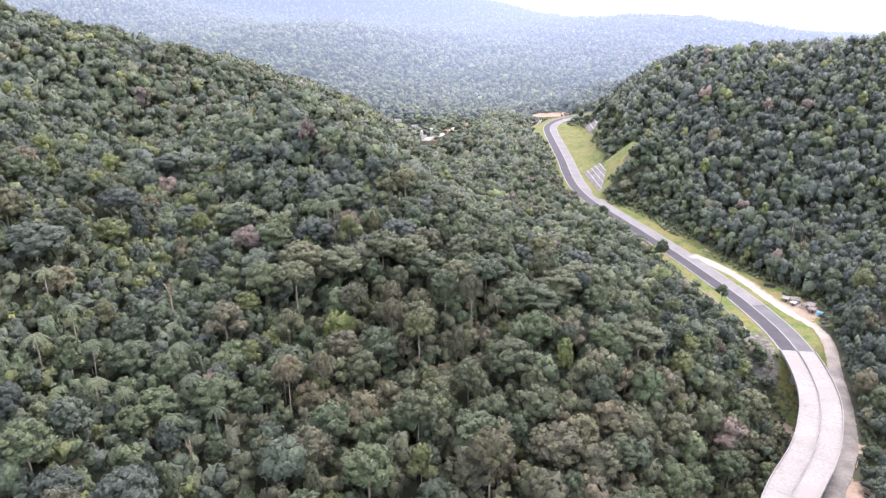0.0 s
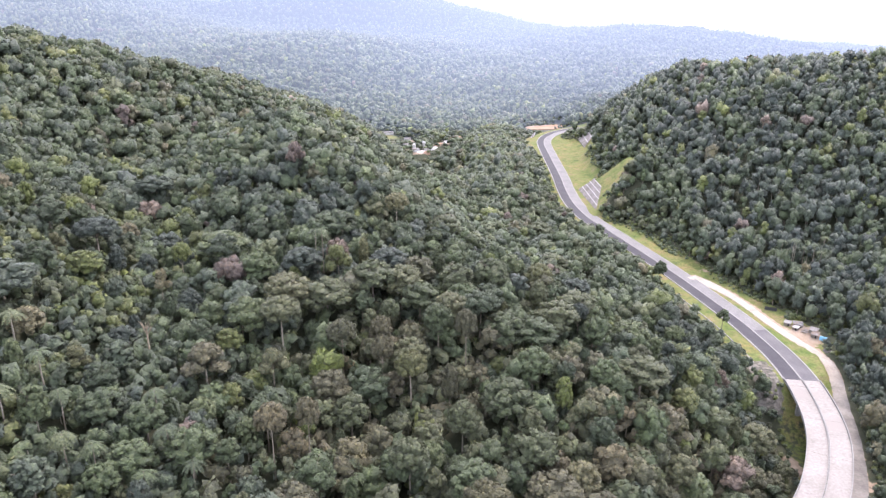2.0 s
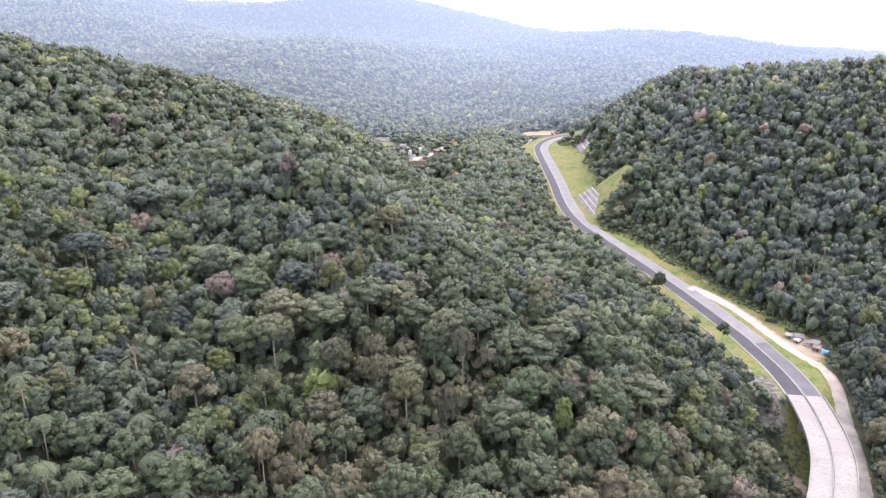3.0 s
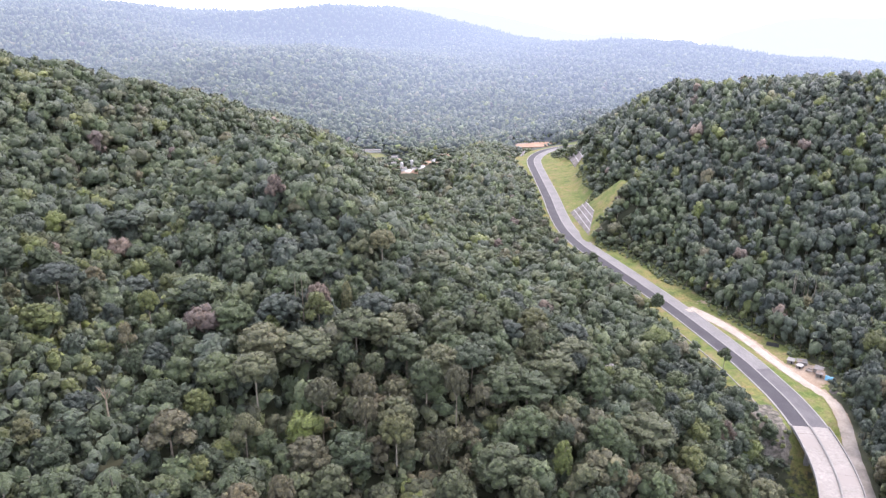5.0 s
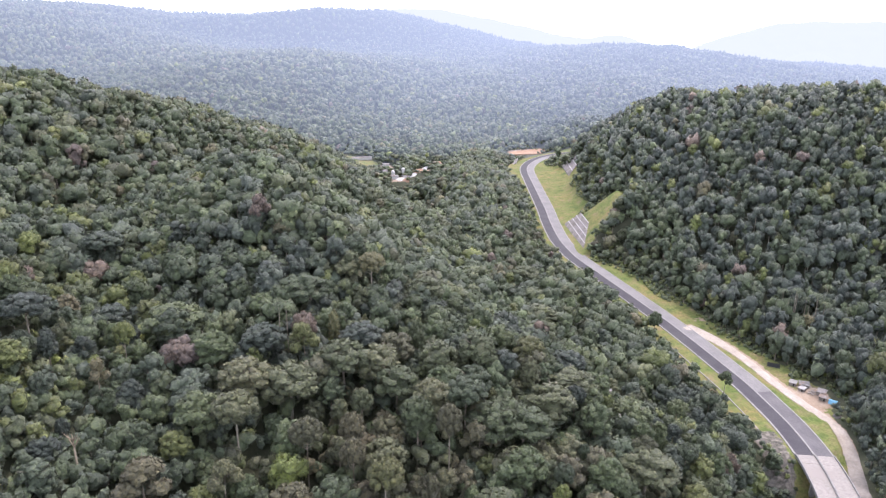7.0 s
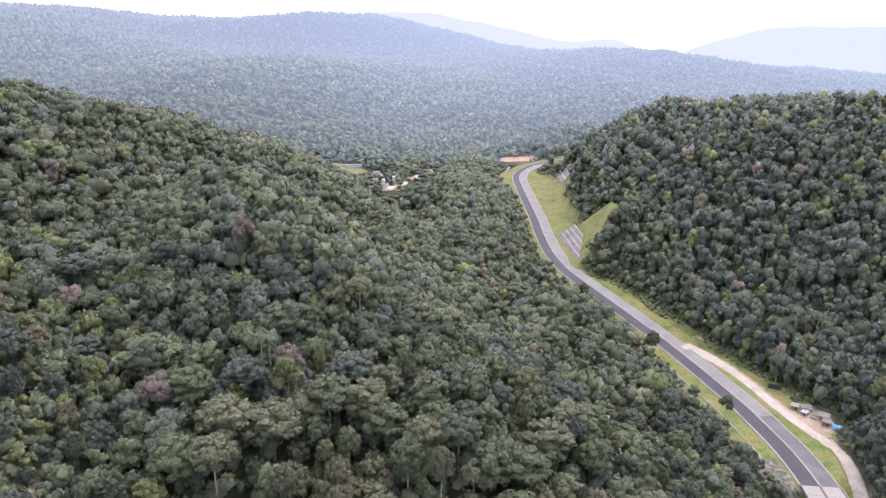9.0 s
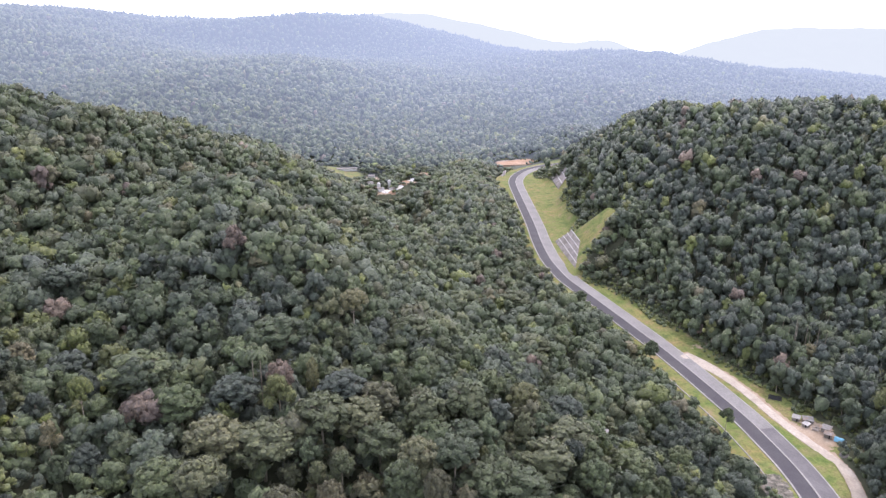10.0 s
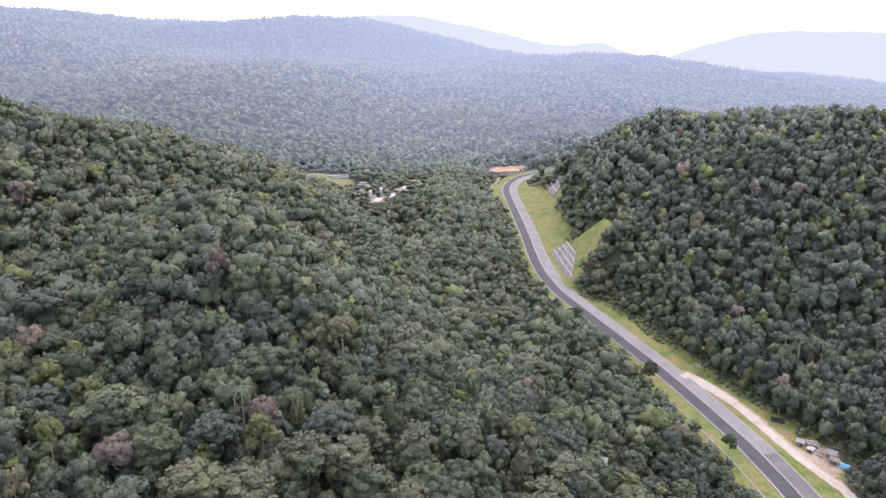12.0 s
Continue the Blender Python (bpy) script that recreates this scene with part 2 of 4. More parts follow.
HILLS += [(-67, 1061, 2592, 177, 81, -10), (68, -362, 2438, 236, 45, 21), (-16, 230, 2700, 220, 110, 0), (-15, 1180, 2480, 200, 120, 0), (34, 335, 1400, 55, 95, 0), (14, 175, 1680, 110, 90, 0),
          (16, -2, 598, 55, 60, 0), (10, -95, 470, 45, 45, 0), (10, -220, 600, 110, 90, 0), (8, 120, 600, 45, 45, 0)]


def hills(x, y):
    z = 29.6 + 13.5 * np.minimum(y, 2600) / 1000
    for h, cx, cy, s, w, turn in HILLS:
        c, n = math.cos(radians(turn)), math.sin(radians(turn))
        u, v = (x - cx) * c + (y - cy) * n, (y - cy) * c - (x - cx) * n
        z = z + h * np.exp(-0.5 * ((u / s) ** 2 + (v / w) ** 2))
    return z


def ripple(x, y, size):
    k = 2 * math.pi / size
    return (np.sin(k * (x + 0.35 * y) + 1.7 * np.sin(k * 0.61 * y)) + np.sin(k * (1.13 * y - 0.42 * x) + 1.3 * np.sin(k * 0.53 * x + 1.0))
            + np.sin(k * 0.57 * (x - y) + 2.0)) / 3


def step(lo, hi, v):
    u = np.clip((v - lo) / (hi - lo), 0, 1)
    return u * u * (3 - 2 * u)


def beside(line, right, x, y):
    """For each place: the nearest sample of the line, and the metres to its right (left: minus)."""
    best, at = np.full(x.shape, 1e9), np.zeros(x.shape, int)
    for i in range(len(line)):
        d = (x - line[i, 0]) ** 2 + (y - line[i, 1]) ** 2
        m = d < best
        best[m], at[m] = d[m], i
    s = (x - line[at, 0]) * right[at, 0] + (y - line[at, 1]) * right[at, 1]
    return at, np.where(s < 0, -1, 1) * np.sqrt(best)


JOINT = 399.0     # the viaduct ends and the road begins
# metres cleared of forest beside the road's middle, by the middle's y
CLEAR_Y = [200, 300, 380, 410, 440, 470, 505, 530, 560, 620, 680, 728, 745, 760, 775, 790, 815, 835, 850, 900, 1000, 1050, 1110, 1140, 1200]
CLEAR_R = [17, 18, 23, 29, 35, 46, 42, 36, 33, 30, 28, 15, 26, 44, 68, 80, 82, 74, 48, 50, 52, 72, 68, 34, 16]
CLEAR_L = [9, 9, 16, 27, 30, 29, 28, 27, 24, 20, 20, 20, 20, 20, 20, 19, 18, 17, 17, 18, 18, 20, 30, 35, 34]
CLEARINGS = [(192, 1310, 28), (-24, 1144, 15), (-45, 1184, 13), (-48, 1235, 15), (8, 1182, 14), (35, 1222, 16), (-101, 1238, 40), (-138, 1256, 36),
             (262, 470, 14), (273, 459, 9), (262, 400, 6), (270, 396, 7), (278, 393, 6), (226, 314, 8), (198, 350, 8), (116, 442, 11), (112, 395, 11), (190, 283, 16), (196, 1262, 28), (226, 1282, 17), (-22, 1126, 7), (0, 1156, 9), (20, 1184, 9),
             (240, 1100, 15), (234, 1076, 12), (150, 1152, 13), (232, 1138, 13), (240, 1168, 16), (248, 1202, 18), (212, 1324, 22), (236, 1350, 12), (4, 1148, 12), (22, 1180, 11)]


def ground_z(x, y):
    z = hills(x, y) + 5 * ripple(x, y, 130) * step(40, 160, np.abs(x - 200) + np.maximum(0, y - 1300)) + 2 * ripple(y, x, 47)
    z = z + 8 * ripple(x, 0.6 * y, 390) * step(1480, 1750, y) * (1 - step(2100, 2450, y))
    near = (np.abs(x - 200) < 260) & (y < 1420) & (y > -50)
    xs, ys, zs = x[near], y[near], z[near]
    at, d = beside(LINE, RIGHT, xs, ys)
    zr, ly = LINE[at, 2], LINE[at, 1]
    grade = step(JOINT - 34, JOINT + 2, ly)                      # 0 under the viaduct, 1 along the road
    inner = np.where(d > 0, np.interp(ly, CLEAR_Y, CLEAR_R) * 0.6, 15)
    outer = np.where(d > 0, np.interp(ly, CLEAR_Y, CLEAR_R) + 26, 52)
    w = step(0, 1, np.clip((np.abs(d) - inner) / (outer - inner), 0, 1))
    on = (zr - 0.35) * (1 - w) + zs * w
    wv = step(20, 70, np.abs(d))
    low = np.where(d > 0, 34.5, 24)
    under = low * (1 - wv) + zs * wv
    zs = on * grade + under * (1 - grade)
    at, d = beside(TLINE, TRIGHT, xs, ys)
    w = step(5, 20, np.abs(d))
    w = np.where((d > 0) & (TLINE[at, 1] > JOINT), step(4.5, 8, np.abs(d)), w)
    zs = (TLINE[at, 2] - 0.3) * (1 - w) + zs * w
    face = 61 + np.clip(xs - 171, 0, 75) * 0.8                   # the cut slope behind the road
    w = step(726, 744, ys) * (1 - step(824, 842, ys)) * step(164, 170, xs) * (1 - step(222, 248, xs))
    zs = face * w + zs * (1 - w)
    along = xs - 221 - 0.066 * (ys - 1052)                       # the cut slope above the bend
    w = step(1036, 1050, ys) * (1 - step(1130, 1146, ys)) * step(-7, -1, along) * (1 - step(26, 46, along))
    zs = (69.4 + np.clip(along, 0, 60) * 0.67) * w + zs * (1 - w)
    w = 1 - step(34, 50, np.hypot(xs - 205, (ys - 1325) * 1.3))  # the levelled pad past the bend
    zs = 57.5 * w + zs * (1 - w)
    z[near] = zs
    for cx, cy, r in CLEARINGS[1:6]:
        w = 1 - step(r * 0.5, r * 2.2, np.hypot(x - cx, y - cy))
        z = 47 * w + z * (1 - w) if cx < 0 else (50 + 0.2 * cx) * w + z * (1 - w)
    return z


def cover(x, y):
    """How much of each place is grass, bare earth and rock."""
    grass, earth, rock = np.zeros(x.shape), np.zeros(x.shape), np.zeros(x.shape)
    near = (np.abs(x - 200) < 260) & (y < 1420) & (y > -50)
    xs, ys = x[near], y[near]
    at, d = beside(LINE, RIGHT, xs, ys)
    ly = LINE[at, 1]
    room = np.where(d > 0, np.interp(ly, CLEAR_Y, CLEAR_R) - d, np.interp(ly, CLEAR_Y, CLEAR_L) + d + 2)
    g = step(-5, 4, room) * (0.52 + 0.48 * step(JOINT - 22, JOINT, ly))
    ta, td = beside(TLINE, TRIGHT, xs, ys)
    e = 1 - step(3, np.where(td < 0, np.interp(ys, [300, 400, 440, 500, 560, 580], [4.5, 4.5, 7, 10, 10, 7]), 4.2), np.abs(td))
    e = np.maximum(e, 0.75 * (1 - step(5, 17, np.hypot(xs - 262, (ys - 468) * 0.7))))
    e = np.maximum(e, 0.5 * (1 - step(3, 10, np.hypot((xs - 235) * 0.6, ys - 585))))
    e = np.maximum(e, 1 - step(30, 46, np.hypot(xs - 205, (ys - 1325) * 1.3)))
    e = np.maximum(e, 0.62 * (1 - step(3, 10, np.hypot(xs - 274, (ys - 398)))))
    e = np.maximum(e, 0.8 * (1 - step(8, 20, np.hypot(xs - 198, ys - 278))))
    e = np.maximum(e, 0.85 * (1 - step(3, 8, np.hypot((xs - 198) * 0.8, (ys - 350) * 0.5))))
    e = np.maximum(e, 0.7 * (1 - step(3, 9, np.hypot((xs - 228) * 0.5, ys - 314))))
    r = step(JOINT - 26, JOINT - 12, ly) * (1 - step(JOINT + 16, JOINT + 34, ly)) * step(11, 14, -d) * (1 - step(24, 34, -d))
    grass[near], earth[near], rock[near] = g, e, r * 0.8
    for cx, cy, rad in CLEARINGS[1:8]:
        w = 1 - step(rad * 0.6, rad * 1.3, np.hypot(x - cx, y - cy))
        if cx < -100:
            grass = np.maximum(grass, w)
        else:
            earth = np.maximum(earth, w)
    return grass, earth, rock


def mesh_of(name, verts, faces, mats, smooth=False):
    """A mesh from arrays: verts (n, 3), faces (m, k)."""
    me = bpy.data.meshes.new(name)
    n, (m, k) = len(verts), faces.shape
    me.vertices.add(n)
    me.vertices.foreach_set("co", np.ascontiguousarray(verts, np.float32).ravel())
    me.loops.add(m * k)
    me.loops.foreach_set("vertex_index", np.ascontiguousarray(faces, np.int32).ravel())
    me.polygons.add(m)
    me.polygons.foreach_set("loop_start", np.arange(0, m * k, k, dtype=np.int32))
    me.polygons.foreach_set("use_smooth", np.full(m, smooth))
    for x in mats:
        me.materials.append(x)
    me.update(calc_edges=True)
    return me


def grid(name, xs, ys, height, mat):
    gx, gy = np.meshgrid(xs, ys)
    v = np.column_stack([gx.ravel(), gy.ravel(), height(gx.ravel(), gy.ravel())])
    nx, ny = len(xs), len(ys)
    i = (np.arange(ny - 1)[:, None] * nx + np.arange(nx - 1)[None, :]).ravel()
    return new(name, mesh_of(name, v, np.column_stack([i, i + 1, i + nx + 1, i + nx]), [mat], True))


def lines(*spans):
    return np.unique(np.concatenate([np.arange(a, b, s) for a, b, s in spans]))


ground = grid("ground", lines((-4800, -1400, 200), (-1400, -450, 30), (-450, 100, 12), (100, 320, 3.0), (320, 700, 12), (700, 2000, 40), (2000, 4801, 200)),
              lines((-600, 0, 60), (0, 200, 12), (200, 1300, 4.0), (1300, 1500, 10), (1500, 3200, 30), (3200, 4900, 170)), ground_z, M_GROUND)
spot = np.empty(len(ground.data.vertices) * 3, np.float32)
ground.data.vertices.foreach_get("co", spot)
for key, weight in zip(("grass", "earth", "rock"), cover(spot[0::3].astype(float), spot[1::3].astype(float))):
    ground.data.attributes.new(key, "FLOAT", "POINT").data.foreach_set("value", weight.astype(np.float32))
tagged(ground, "dark forest floor of steep hills and a valley", "ground", kind="structure")


def strip(name, line, right, offsets, mat, lift, parent=None, follow=None):
    """A ribbon along a line with a cross-section of (offset to the right, height) pairs."""
    rows = []
    for o, h in offsets:
        p = line.copy()
        p[:, :2] += right * (o[:, None] if isinstance(o, np.ndarray) else o)
        p[:, 2] = (follow(p[:, 0], p[:, 1]) if follow else line[:, 2]) + lift + h
        rows.append(p)
    n, k = len(line), len(rows)
    v = np.stack(rows, 1).reshape(-1, 3)
    i = (np.arange(n - 1)[:, None] * k + np.arange(k - 1)[None, :]).ravel()
    ob = new(name, mesh_of(name, v, np.column_stack([i, i + 1, i + k + 1, i + k]), [mat]))
    if parent:
        ob.parent = parent
    return ob


ROAD_AT = LINE[:, 1] >= JOINT - 3
RL, RR = LINE[ROAD_AT], RIGHT[ROAD_AT]
BRIDGE_AT = LINE[:, 1] <= JOINT + 3
BL, BR = LINE[BRIDGE_AT], RIGHT[BRIDGE_AT]
EDGE = 10.0

def slab(a, b, top, bottom):
    return [(a, bottom), (a, top), (b, top), (b, bottom), (a, bottom)]


tagged(strip("road", RL, RR, slab(-EDGE, -0.5, 0, -0.5), M_ASPHALT, 0), "carriageway of fresh dark asphalt along the hillside", "road", kind="structure")
turn_at = int(np.argmax(RL[:, 1] > 468))
light_at = np.arange(len(RL)) >= turn_at
tagged(strip("road", RL[light_at], RR[light_at], slab(0.5, EDGE, 0, -0.5), M_BASE, 0), "carriageway of pale bleached roadbase, not yet sealed", "road", kind="structure")
grey_at = np.arange(len(RL)) <= turn_at
tagged(strip("road", RL[grey_at], RR[grey_at], slab(0.5, EDGE, 0, -0.5), M_GREY, 0.0), "carriageway of grey worn asphalt", "road", kind="structure")
tagged(strip("median_kerb", RL, RR, slab(-0.5, 0.5, 0.25, -0.4), M_CONCRETE, 0), "pale concrete median kerb between two carriageways", "kerb", kind="structure")
tagged(strip("edge_drain", RL, RR, slab(-EDGE - 1.1, -EDGE, 0.12, -0.5), M_CONCRETE, 0), "pale concrete drain along the asphalt edge", "kerb", kind="structure")
tagged(strip("edge_drain", RL, RR, slab(EDGE, EDGE + 0.8, 0.12, -0.5), M_CONCRETE, 0), "pale concrete drain along the roadbase edge", "kerb", kind="structure")
wide = np.interp(TLINE[:, 1], [190, 300, 390, 425, 480, 530, 548, 563, 574], [4.0, 4.0, 4.0, 3.6, 3.3, 3.6, 4.6, 6.5, 5.0])
wide = wide + 0.25 * np.sin(np.arange(len(wide)) * 1.3) * np.sin(np.arange(len(wide)) * 0.37)
track = strip("track", TLINE, TRIGHT, [(-wide - 0.2, -0.6), (-wide, 0), (-0.3 * wide, 0.10), (0.3 * wide, 0.10), (wide, 0), (wide + 0.2, -0.6)], M_DIRT, 0.1)
track.data.attributes.new("gravel", "FLOAT", "POINT").data.foreach_set("value", np.repeat(1 - step(385, 440, TLINE[:, 1]), 6).astype(np.float32))
tagged(track, "pale dirt and gravel access track beside the road", "track", kind="structure")

viaduct = tagged(new("viaduct"), "curved pale concrete road viaduct on tall piers", "viaduct")
strip("deck", BL, BR, slab(-EDGE - 0.3, -0.45, 0, -0.6), M_DECK, 0, viaduct)
strip("deck", BL, BR, slab(0.45, EDGE + 0.3, 0, -0.6), M_DECK, 0, viaduct)
strip("parapet", BL, BR, slab(-EDGE - 0.7, -EDGE - 0.3, 1.0, -0.9), M_CONCRETE, 0, viaduct)
strip("parapet", BL, BR, slab(EDGE + 0.3, EDGE + 0.7, 1.0, -0.9), M_CONCRETE, 0, viaduct)
strip("median_barrier", BL, BR, slab(-0.45, -0.1, 0.9, -0.6), M_CONCRETE, 0, viaduct)
strip("median_barrier", BL, BR, slab(0.1, 0.45, 0.9, -0.6), M_CONCRETE, 0, viaduct)
for o in (-7.5, -2.5, 2.5, 7.5):
    strip("girder", BL, BR, slab(o - 0.9, o + 0.9, -0.6, -2.4), M_PIER, 0, viaduct)

# ---- trees ----
rng = np.random.default_rng(7)


def unit(v):
    return v / np.maximum(np.linalg.norm(v, axis=-1, keepdims=True), 1e-9)


def ball(fine):
    """Directions and triangles of an icosahedron, or of one split once."""
    g = (1 + math.sqrt(5)) / 2
    v = [unit(np.array(q, float)) for q in ((-1, g, 0), (1, g, 0), (-1, -g, 0), (1, -g, 0), (0, -1, g), (0, 1, g), (0, -1, -g), (0, 1, -g), (g, 0, -1), (g, 0, 1), (-g, 0, -1), (-g, 0, 1))]
    f = [(0, 11, 5), (0, 5, 1), (0, 1, 7), (0, 7, 10), (0, 10, 11), (1, 5, 9), (5, 11, 4), (11, 10, 2), (10, 7, 6), (7, 1, 8),
         (3, 9, 4), (3, 4, 2), (3, 2, 6), (3, 6, 8), (3, 8, 9), (4, 9, 5), (2, 4, 11), (6, 2, 10), (8, 6, 7), (9, 8, 1)]
    if fine:
        mid, out = {}, []
        for a, b, c in f:
            m = []
            for p, q in ((a, b), (b, c), (c, a)):
                key = (min(p, q), max(p, q))
                if key not in mid:
                    mid[key] = len(v)
                    v.append(unit(v[p] + v[q]))
                m.append(mid[key])
            out += [(a, m[0], m[2]), (b, m[1], m[0]), (c, m[2], m[1]), tuple(m)]
        f = out
    return np.array(v), np.array(f)


BALLS = {False: ball(False), True: ball(True)}
# masses of each kind of crown: centre and half widths, in a crown one wide and one high
MASSES = {"dome": [((0, 0, 0.40), (0.41, 0.41, 0.47))],
          "flat": [((0, 0, 0.56), (0.44, 0.44, 0.34))],
          "tall": [((0, 0, 0.46), (0.30, 0.30, 0.47))],
          "loose": [((0.04, 0, 0.70), (0.25, 0.25, 0.22)), ((-0.27, 0.10, 0.50), (0.20, 0.20, 0.18)), ((0.22, -0.22, 0.44), (0.19, 0.19, 0.17)), ((0.20, 0.25, 0.36), (0.17, 0.17, 0.15))]}


def crown(kind, clumps, fine, leaves, size):
    """A crown of unit width and height on z 0: billowing clumps of foliage round a core, with loose sprays standing out of them."""
    masses = MASSES[kind]
    share = np.array([m[1][0] ** 2 for m in masses])
    vs, ns, fs, at0 = [], [], [], 0

    def billow(c, r, axis, ball_v, ball_f, rough, low):
        """One rounded clump with an uneven skin, open on the inner side."""
        nonlocal at0
        q, _ = np.linalg.qr(rng.normal(size=(3, 3)))
        d = ball_v @ q
        bumps = unit(rng.normal(size=(6, 3)) + axis)
        swell = 0.92 + rough * (1.5 * np.exp(7 * (d @ bumps.T - 1)).sum(1) - 0.7 + 1.0 * (rng.random(len(d)) - 0.5))
        keep = (d[ball_f].mean(1) @ axis) > low
        used = np.unique(ball_f[keep])
        back = np.full(len(d), -1)
        back[used] = np.arange(len(used))
        vs.append((c + d * r * swell[:, None])[used])
        ns.append(unit(d / r * np.mean(r) + 0.35 * axis)[used])
        f = back[ball_f[keep]]
        if np.linalg.det(q) < 0:
            f = f[:, ::-1]
        fs.append(f + at0)
        at0 += len(used)

    for (c, r), part_of in zip(masses, share / share.sum()):
        c, r = np.array(c), np.array(r)
        count = max(1, int(round(clumps * part_of)))
        if clumps == 1:
            billow(c, r * 1.05, np.array([0, 0, 1.0]), *BALLS[fine], 0.24, -0.5)
            tips, axes, rad = c[None], np.array([[0, 0, 1.0]]), r[None] * 1.05
        else:
            billow(c, r * 0.80, np.array([0, 0, 1.0]), *BALLS[False], 0.10, -0.7)
            q = (np.arange(count) + 0.5) / count
            e, g = np.arccos(1 - 1.40 * q), np.arange(count) * 2.39996 + 6.28 * rng.random()
            axes = unit(np.column_stack([np.sin(e) * np.cos(g), np.sin(e) * np.sin(g), np.cos(e)]) + 0.20 * rng.normal(size=(count, 3)))
            wide = r[0] * 1.62 / math.sqrt(count) * (0.72 + 0.55 * rng.random((count, 1)))
            rad = np.minimum(wide, 0.75 * r[0]) * np.array([1.0, 1.0, 0.86])
            tips = c + axes * (r - 0.62 * np.minimum(wide, 0.75 * r[0])) * (0.95 + 0.13 * rng.random((count, 1)))
            for tip, w, axis in zip(tips, rad, axes):
                billow(tip, w, unit(axis + np.array([0, 0, 0.35])), *BALLS[fine], 0.20, -0.12)
        n = int(leaves * part_of)
        if n:
            on = rng.integers(0, len(tips), n)
            d = unit(rng.normal(size=(n, 3)) + 0.9 * axes[on] + np.array([0, 0, 0.3]))
            p = tips[on] + d * rad[on] * (0.88 + 0.42 * rng.random((n, 1)) ** 1.4)
            nrm = unit(d + 0.45 * rng.normal(size=(n, 3)))
            a = unit(np.cross(nrm, rng.normal(size=(n, 3))))
            e = np.cross(nrm, a)
            w = size * (0.5 + rng.random((n, 1)))
            vs.append(np.stack([p + a * w, p - 0.5 * a * w + 0.8 * e * w, p - 0.5 * a * w - 0.8 * e * w], 1).reshape(-1, 3))
            ns.append(np.repeat(unit(0.8 * d + 0.2 * axes[on] + 0.8 * nrm), 3, axis=0))
            fs.append(np.arange(3 * n).reshape(-1, 3) + at0)
            at0 += 3 * n
    return np.vstack(vs), np.vstack(ns), np.vstack(fs)


def tube(path, radii, sides_n=5):
    """Verts and quads of a tapered limb along a path."""
    path = np.array(path, float)
    d = unit(np.gradient(path, axis=0))
    ref = np.where(np.abs(d[:, 2:3]) > 0.9, [[1.0, 0, 0]], [[0, 0, 1.0]])
    a = unit(np.cross(d, ref))
    b = np.cross(d, a)
    t = np.arange(sides_n) / sides_n * 2 * math.pi
    ring = (a[:, None] * np.cos(t)[None, :, None] + b[:, None] * np.sin(t)[None, :, None]) * np.array(radii)[:, None, None]
    v = (path[:, None] + ring).reshape(-1, 3)
    i, j = np.arange(len(path) - 1)[:, None] * sides_n, np.arange(sides_n)[None, :]
    k = (j + 1) % sides_n
    f = np.stack([i + j, i + k, i + k + sides_n, i + j + sides_n], -1).reshape(-1, 4)
    return v, f


def join(parts):
    v, f, n = [], [], 0
    for a, b in parts:
        v.append(a)
        f.append(b + n)
        n += len(a)
    return np.vstack(v), np.vstack(f)


def trunk_mesh(name, height, thick, spread, mat, limbs=6, fork=0.6):
    lean = (rng.random(2) - 0.5) * 0.06 * height
    def on(u):
        return np.array([lean[0] * u * u, lean[1] * u * u, height * u])
    parts = [tube([on(u) for u in (-0.06, 0.0, 0.3, 0.6, 0.85)], [thick * 1.6, thick * 1.25, thick, thick * 0.75, thick * 0.3], 6)]
    for i in range(limbs):
        u = fork + (0.25 * rng.random())
        g = rng.random() * 6.28
        out = spread * (0.5 + 0.4 * rng.random())
        p0 = on(u)
        p2 = p0 + np.array([math.cos(g) * out, math.sin(g) * out, height * (0.12 + 0.10 * rng.random())])
        p1 = (p0 + p2) / 2 + np.array([0, 0, -0.02 * height])
        parts.append(tube([p0, p1, p2], [thick * 0.5, thick * 0.35, thick * 0.12], 4))
    v, f = join(parts)
    return mesh_of(name, v, f, [mat], True)


def leafy(name, v, normals, faces, tint, mat, vigour=0.5):
    """A mesh of leaves whose light follows the crown's round lobes."""
    me = mesh_of(name, v, faces, [mat], True)
    me.attributes.new("tint", "FLOAT", "POINT").data.foreach_set("value", np.broadcast_to(np.asarray(tint, np.float32), len(v)).copy())
    me.attributes.new("vigour", "FLOAT", "POINT").data.foreach_set("value", np.broadcast_to(np.asarray(vigour, np.float32), len(v)).copy())
    if normals is not None:
        me.normals_split_custom_set_from_vertices(normals.astype(np.float32))
    return me


# canopy: where each tree stands
def scatter(x0, x1, y0, y1, gap):
    """Places about one gap apart, shaken."""
    gx, gy = np.meshgrid(np.arange(x0, x1, gap), np.arange(y0, y1, gap * 0.87))
    gx = gx + (np.arange(gx.shape[0]) % 2)[:, None] * gap / 2
    p = np.column_stack([gx.ravel(), gy.ravel()])
    return p + (rng.random(p.shape) - 0.5) * gap * 0.9


